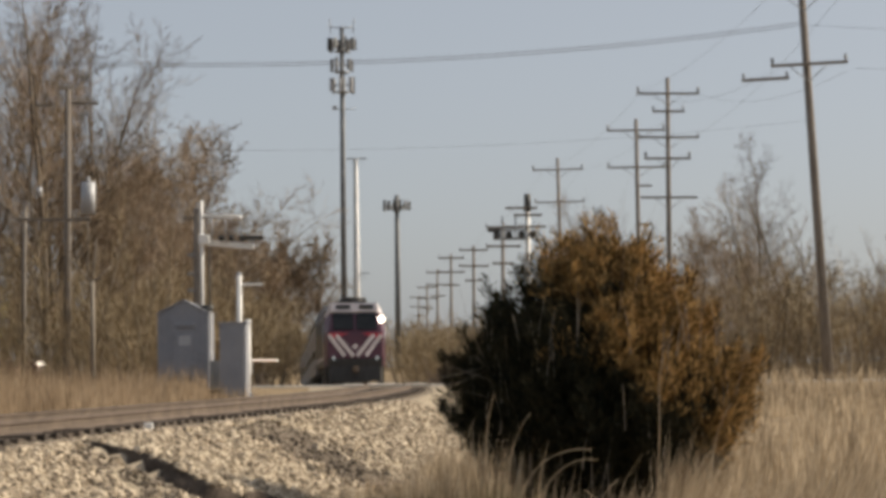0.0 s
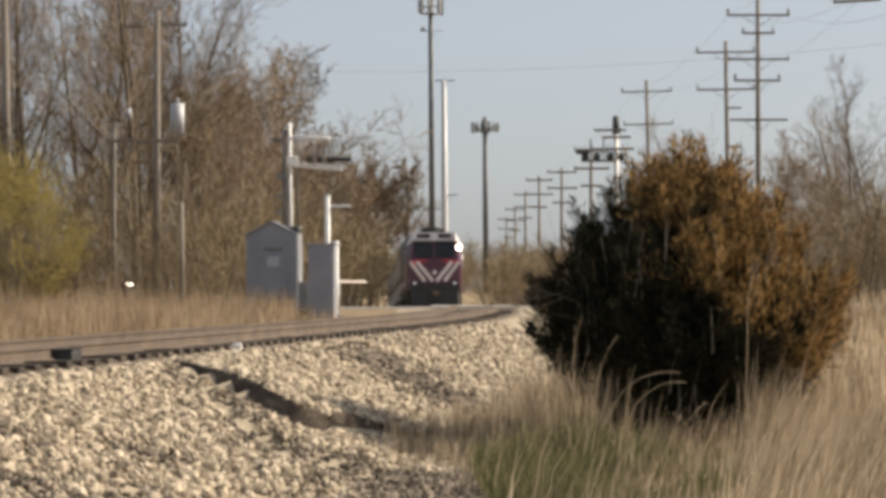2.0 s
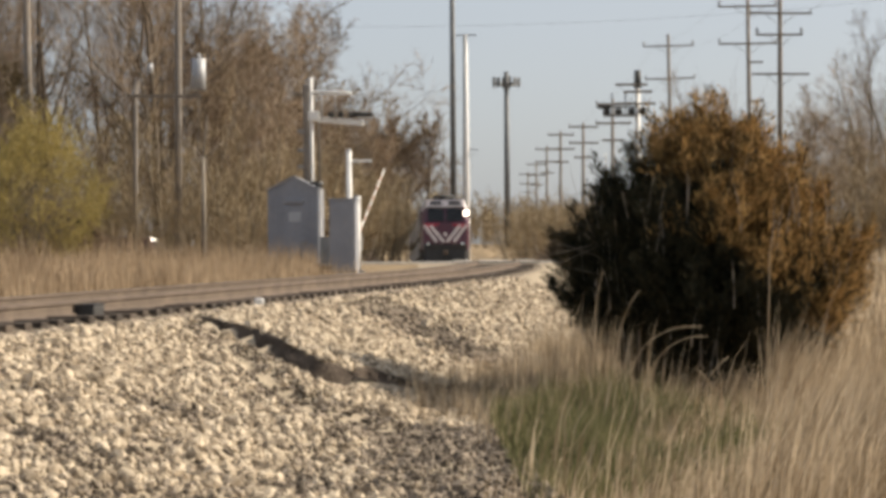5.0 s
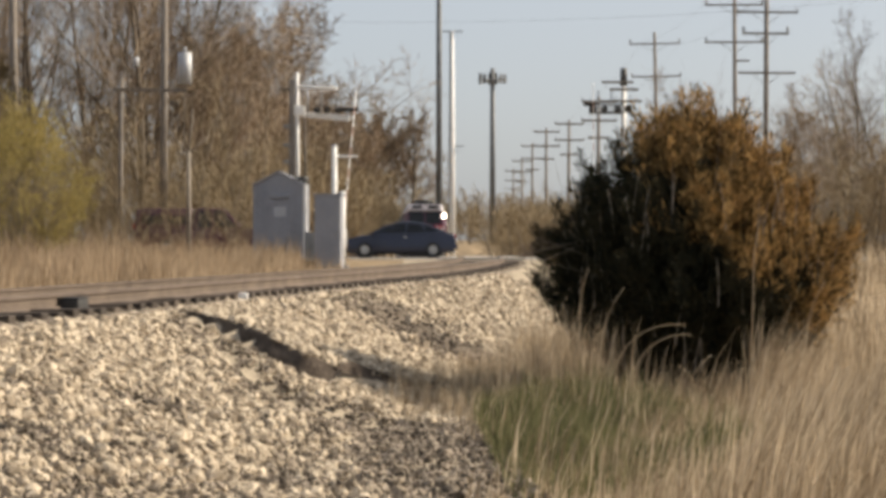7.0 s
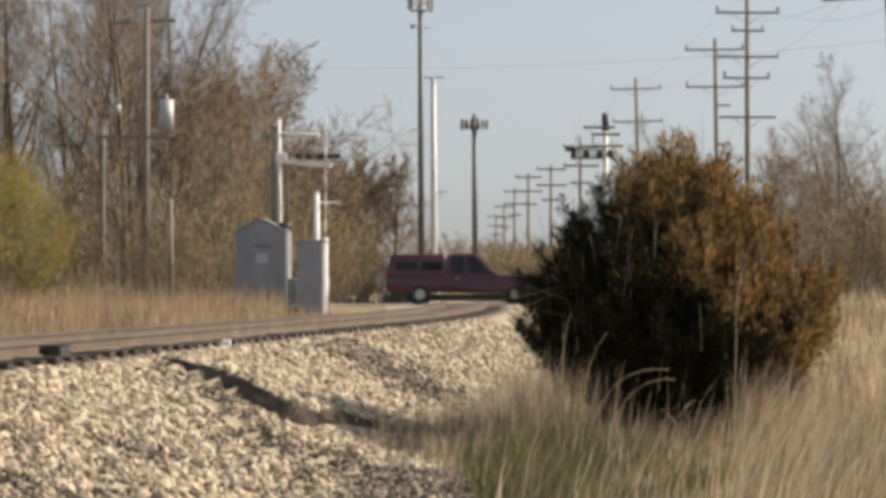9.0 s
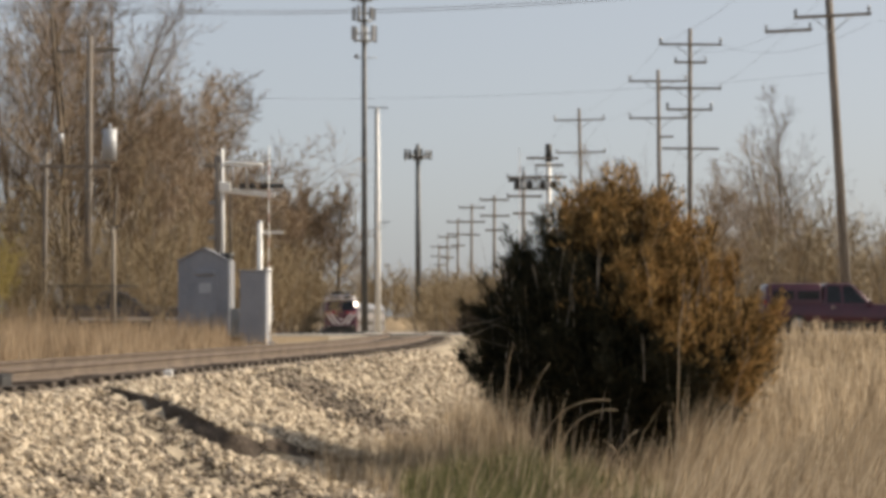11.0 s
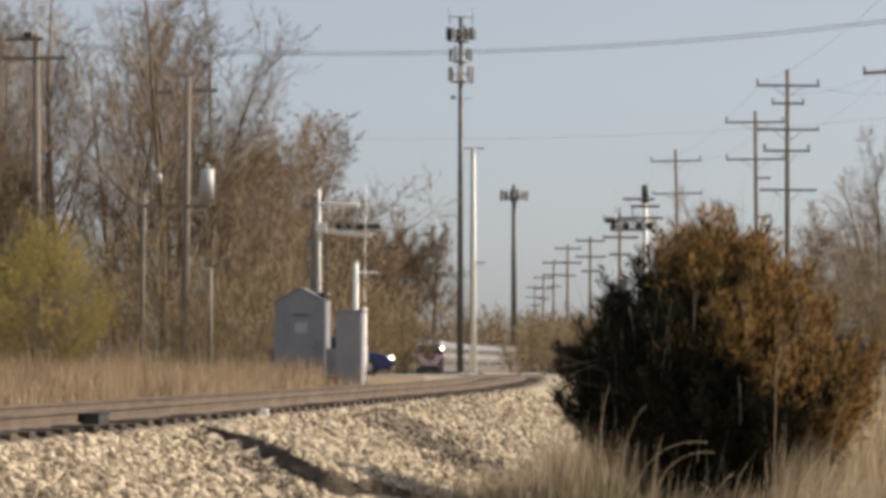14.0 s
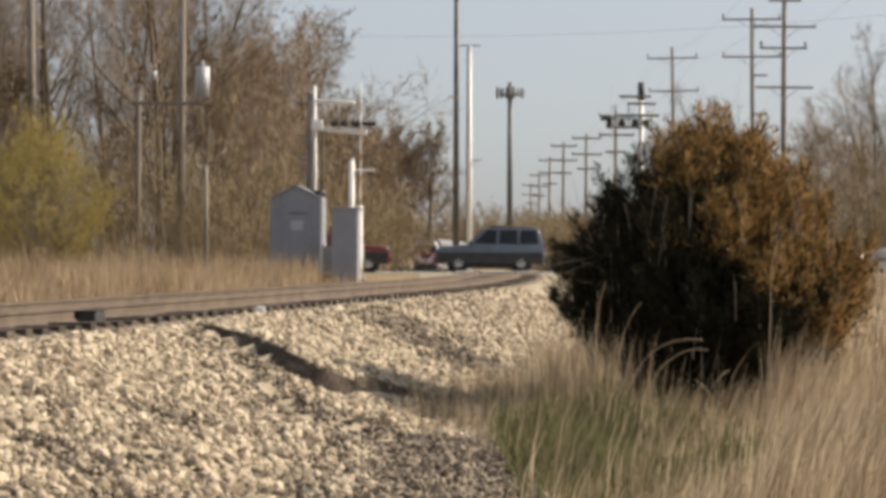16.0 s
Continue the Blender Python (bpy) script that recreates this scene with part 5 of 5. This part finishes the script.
def coach():
    c = thing("coach", (0, 0, 0), "stainless steel double-deck passenger coach", "railway coach", group="train coaches")
    part("body", hull(mirrored([(1.58, 0.2, 0.75), (1.58, 0.2, 4.0), (1.1, 0.2, 4.78), (1.58, 25.7, 0.75), (1.58, 25.7, 4.0), (1.1, 25.7, 4.78)])), "stainless", c)
    for s in (-1, 1):
        for z, h in ((2.0, 0.55), (3.75, 0.38)):
            for k in range(9):
                part("window", B(s * 1.585, 2.6 + k * 2.55, z, 0.03, 1.5, h, 0.02), "glass", c)
        part("letter_board", B(s * 1.583, 13, 2.9, 0.02, 24.5, 0.16), "loco_white", c)
        part("door", B(s * 1.588, 13.2, 2.0, 0.03, 1.9, 2.2, 0.02), "stainless", c)
    part("end_door", B(0, 0.18, 2.0, 0.9, 0.05, 2.1, 0.02), "black", c)
    part("diaphragm", B(0, 0.05, 2.0, 1.2, 0.3, 2.5, 0.05), "black", c)
    bogie(c, 3.6)
    bogie(c, 22.3)
    return c


LOCO = locomotive()
COACHES = [coach()]
for k in range(4):
    COACHES.append(copy_thing(COACHES[0], Matrix()))
CARS = {
    "navy": car("sedan", "sedan", "navy", "dark navy sedan crossing the tracks", 4.6, 1.49, lamps=False),
    "maroon": car("pickup_truck", "capped_pickup", "maroon", "maroon pickup truck with a matching bed cap, headlights on", 6.25, 1.98),
    "ink": car("pickup_truck", "pickup", "ink", "dark blue pickup truck with silver side band and ladder rack", 5.5, 1.72, lamps=False),
    "royal": car("sedan", "sedan", "royal", "glossy blue sedan crossing the tracks", 4.95, 1.52),
    "slate": car("suv", "suv", "slate", "grey-blue boxy SUV with dark cladding", 4.45, 1.8, lamps=False),
    "cherry": car("hatchback", "suv", "cherry", "small dark red hatchback", 4.1, 1.55, lamps=False),
    "tail": car("sedan", "sedan", "silver", "silver sedan with its headlights on", 4.6, 1.45),
}
NEAR, FAR, ROAD_Z = 98.6, 102.5, 0.005


# ---- all that moves ----
def glide(rows, t):
    """The place at t on a way given as (seconds, metres), eased by Hermite slopes."""
    if t <= rows[0][0]:
        return rows[0][1]
    if t >= rows[-1][0]:
        return rows[-1][1]
    i = max(k for k in range(len(rows) - 1) if rows[k][0] <= t)

    def slope(k):
        if k == 0 or k == len(rows) - 1:
            return 0.0 if k == 0 else (rows[-1][1] - rows[-2][1]) / (rows[-1][0] - rows[-2][0])
        a, b = (rows[k][1] - rows[k - 1][1]) / (rows[k][0] - rows[k - 1][0]), (rows[k + 1][1] - rows[k][1]) / (rows[k + 1][0] - rows[k][0])
        return 0.0 if a * b <= 0 else (a + b) / 2
    h = rows[i + 1][0] - rows[i][0]
    u = (t - rows[i][0]) / h
    return (2 * u**3 - 3 * u**2 + 1) * rows[i][1] + (u**3 - 2 * u**2 + u) * h * slope(i) + (3 * u**2 - 2 * u**3) * rows[i + 1][1] + (u**3 - u**2) * h * slope(i + 1)


DRIVES = {  # lane, heading, way along the road, when its wheels are in sight
    "navy": (FAR, 180, [(0, 13), (4.2, 13), (5.0, 11.2), (5.7, 8.6), (6.3, 5.1), (7.0, 0.1), (7.5, -3.6), (8.0, -7.4), (9, -15), (16, -70)], (5.6, 8.4)),
    "maroon": (NEAR, 0, [(0, -13.2), (4.9, -13.2), (5.6, -11.8), (6.3, -9.6), (6.6, -8.7), (7.8, -3.5), (8.1, -1.95), (8.5, 0.5), (9.0, 3.4), (9.2, 4.9), (9.7, 8.8), (10.5, 15.5), (16, 75)], (6.8, 10.2)),
    "ink": (NEAR, 0, [(0, -24), (5.8, -24), (7, -22.5), (9, -17.5), (10, -13.2), (11.3, -6.1), (11.6, -3.7), (11.9, -1.2), (12.2, 1.4), (12.5, 4.0), (14.5, 20.6), (16, 34)], (10.9, 13.4)),
    "royal": (NEAR, 0, [(0, -46), (8, -46), (11, -28), (13, -12.2), (13.7, -6.0), (14.0, -3.4), (14.3, -1.1), (14.5, 1.05), (14.9, 4.6), (15.2, 7.5), (16, 15)], (13.4, 15.6)),
    "slate": (FAR, 180, [(0, 62), (11, 42), (13.5, 27), (15.0, 13.4), (15.5, 8.4), (16, 3.1)], (15.0, 16)),
    "cherry": (NEAR, 0, [(0, -70), (12, -33), (15.0, -11.3), (15.6, -6.5), (16, -2.95)], (15.2, 16)),
    "tail": (FAR, 180, [(0, 90), (13, 50), (15, 29), (16, 20.4)], (15.9, 16)),
}


def drive(ob, lane, heading, way, seen):
    ts = sorted({t for t, _ in way} | {q * 0.5 for q in range(33)})
    walk(ob, [(t, pose(glide(way, t), lane, ROAD_Z, 0, 0, heading)) for t in ts])
    ts = [0.0] + [seen[0] + 0.0667 * k for k in range(int((seen[1] - seen[0]) / 0.0667) + 1)] + [16.0]
    sgn = 1 if heading == 0 else -1
    for w in [o for o in ob.children if o.name.startswith("wheel")]:
        x, y, r = w.location
        rows = []
        for t in ts:
            u = min(max(t, seen[0]), seen[1] - 0.03)
            rows.append((t, Matrix.Translation((x, y, r)) @ Matrix.Rotation(sgn * glide(way, u) / r, 4, "Y")))
        walk(w, rows)


def train_at(t):
    return 130 + 4.5 * t + 0.43 * t * t


def motions():
    ts = [q * 0.5 for q in range(33)]
    ahead = 0.0
    for k, ob in enumerate([LOCO] + COACHES):
        length = 17.3 if k == 0 else 26.0
        rows = []
        for t in ts:
            y0 = train_at(t) + ahead
            y1 = y0 + length
            a = math.degrees(math.atan2(track_x(y1) - track_x(y0), length))
            rows.append((t, pose(track_x(y0), y0, rail_z(y0), math.degrees(math.atan2(rail_z(y1) - rail_z(y0), length)), 0, -a)))
        walk(ob, rows)
        ahead += length
    for key, (lane, heading, way, seen) in DRIVES.items():
        drive(CARS[key], lane, heading, way, seen)
    lift = [(0, 0), (3.6, 0), (4.0, 4.5), (4.2, 9), (5.0, 26), (6.3, 50), (7.0, 64), (8, 80), (9, 88.5), (16, 88.5)]
    ts = sorted({t for t, _ in lift} | {5.6, 7.5, 8.5})
    walk(ARM_L, [(t, pose(0, -0.1, 1.5, 0, -glide(lift, t), 80)) for t in ts])
    walk(ARM_R, [(t, pose(0, -0.1, 1.5, 0, -glide(lift, t), -96)) for t in ts])


motions()
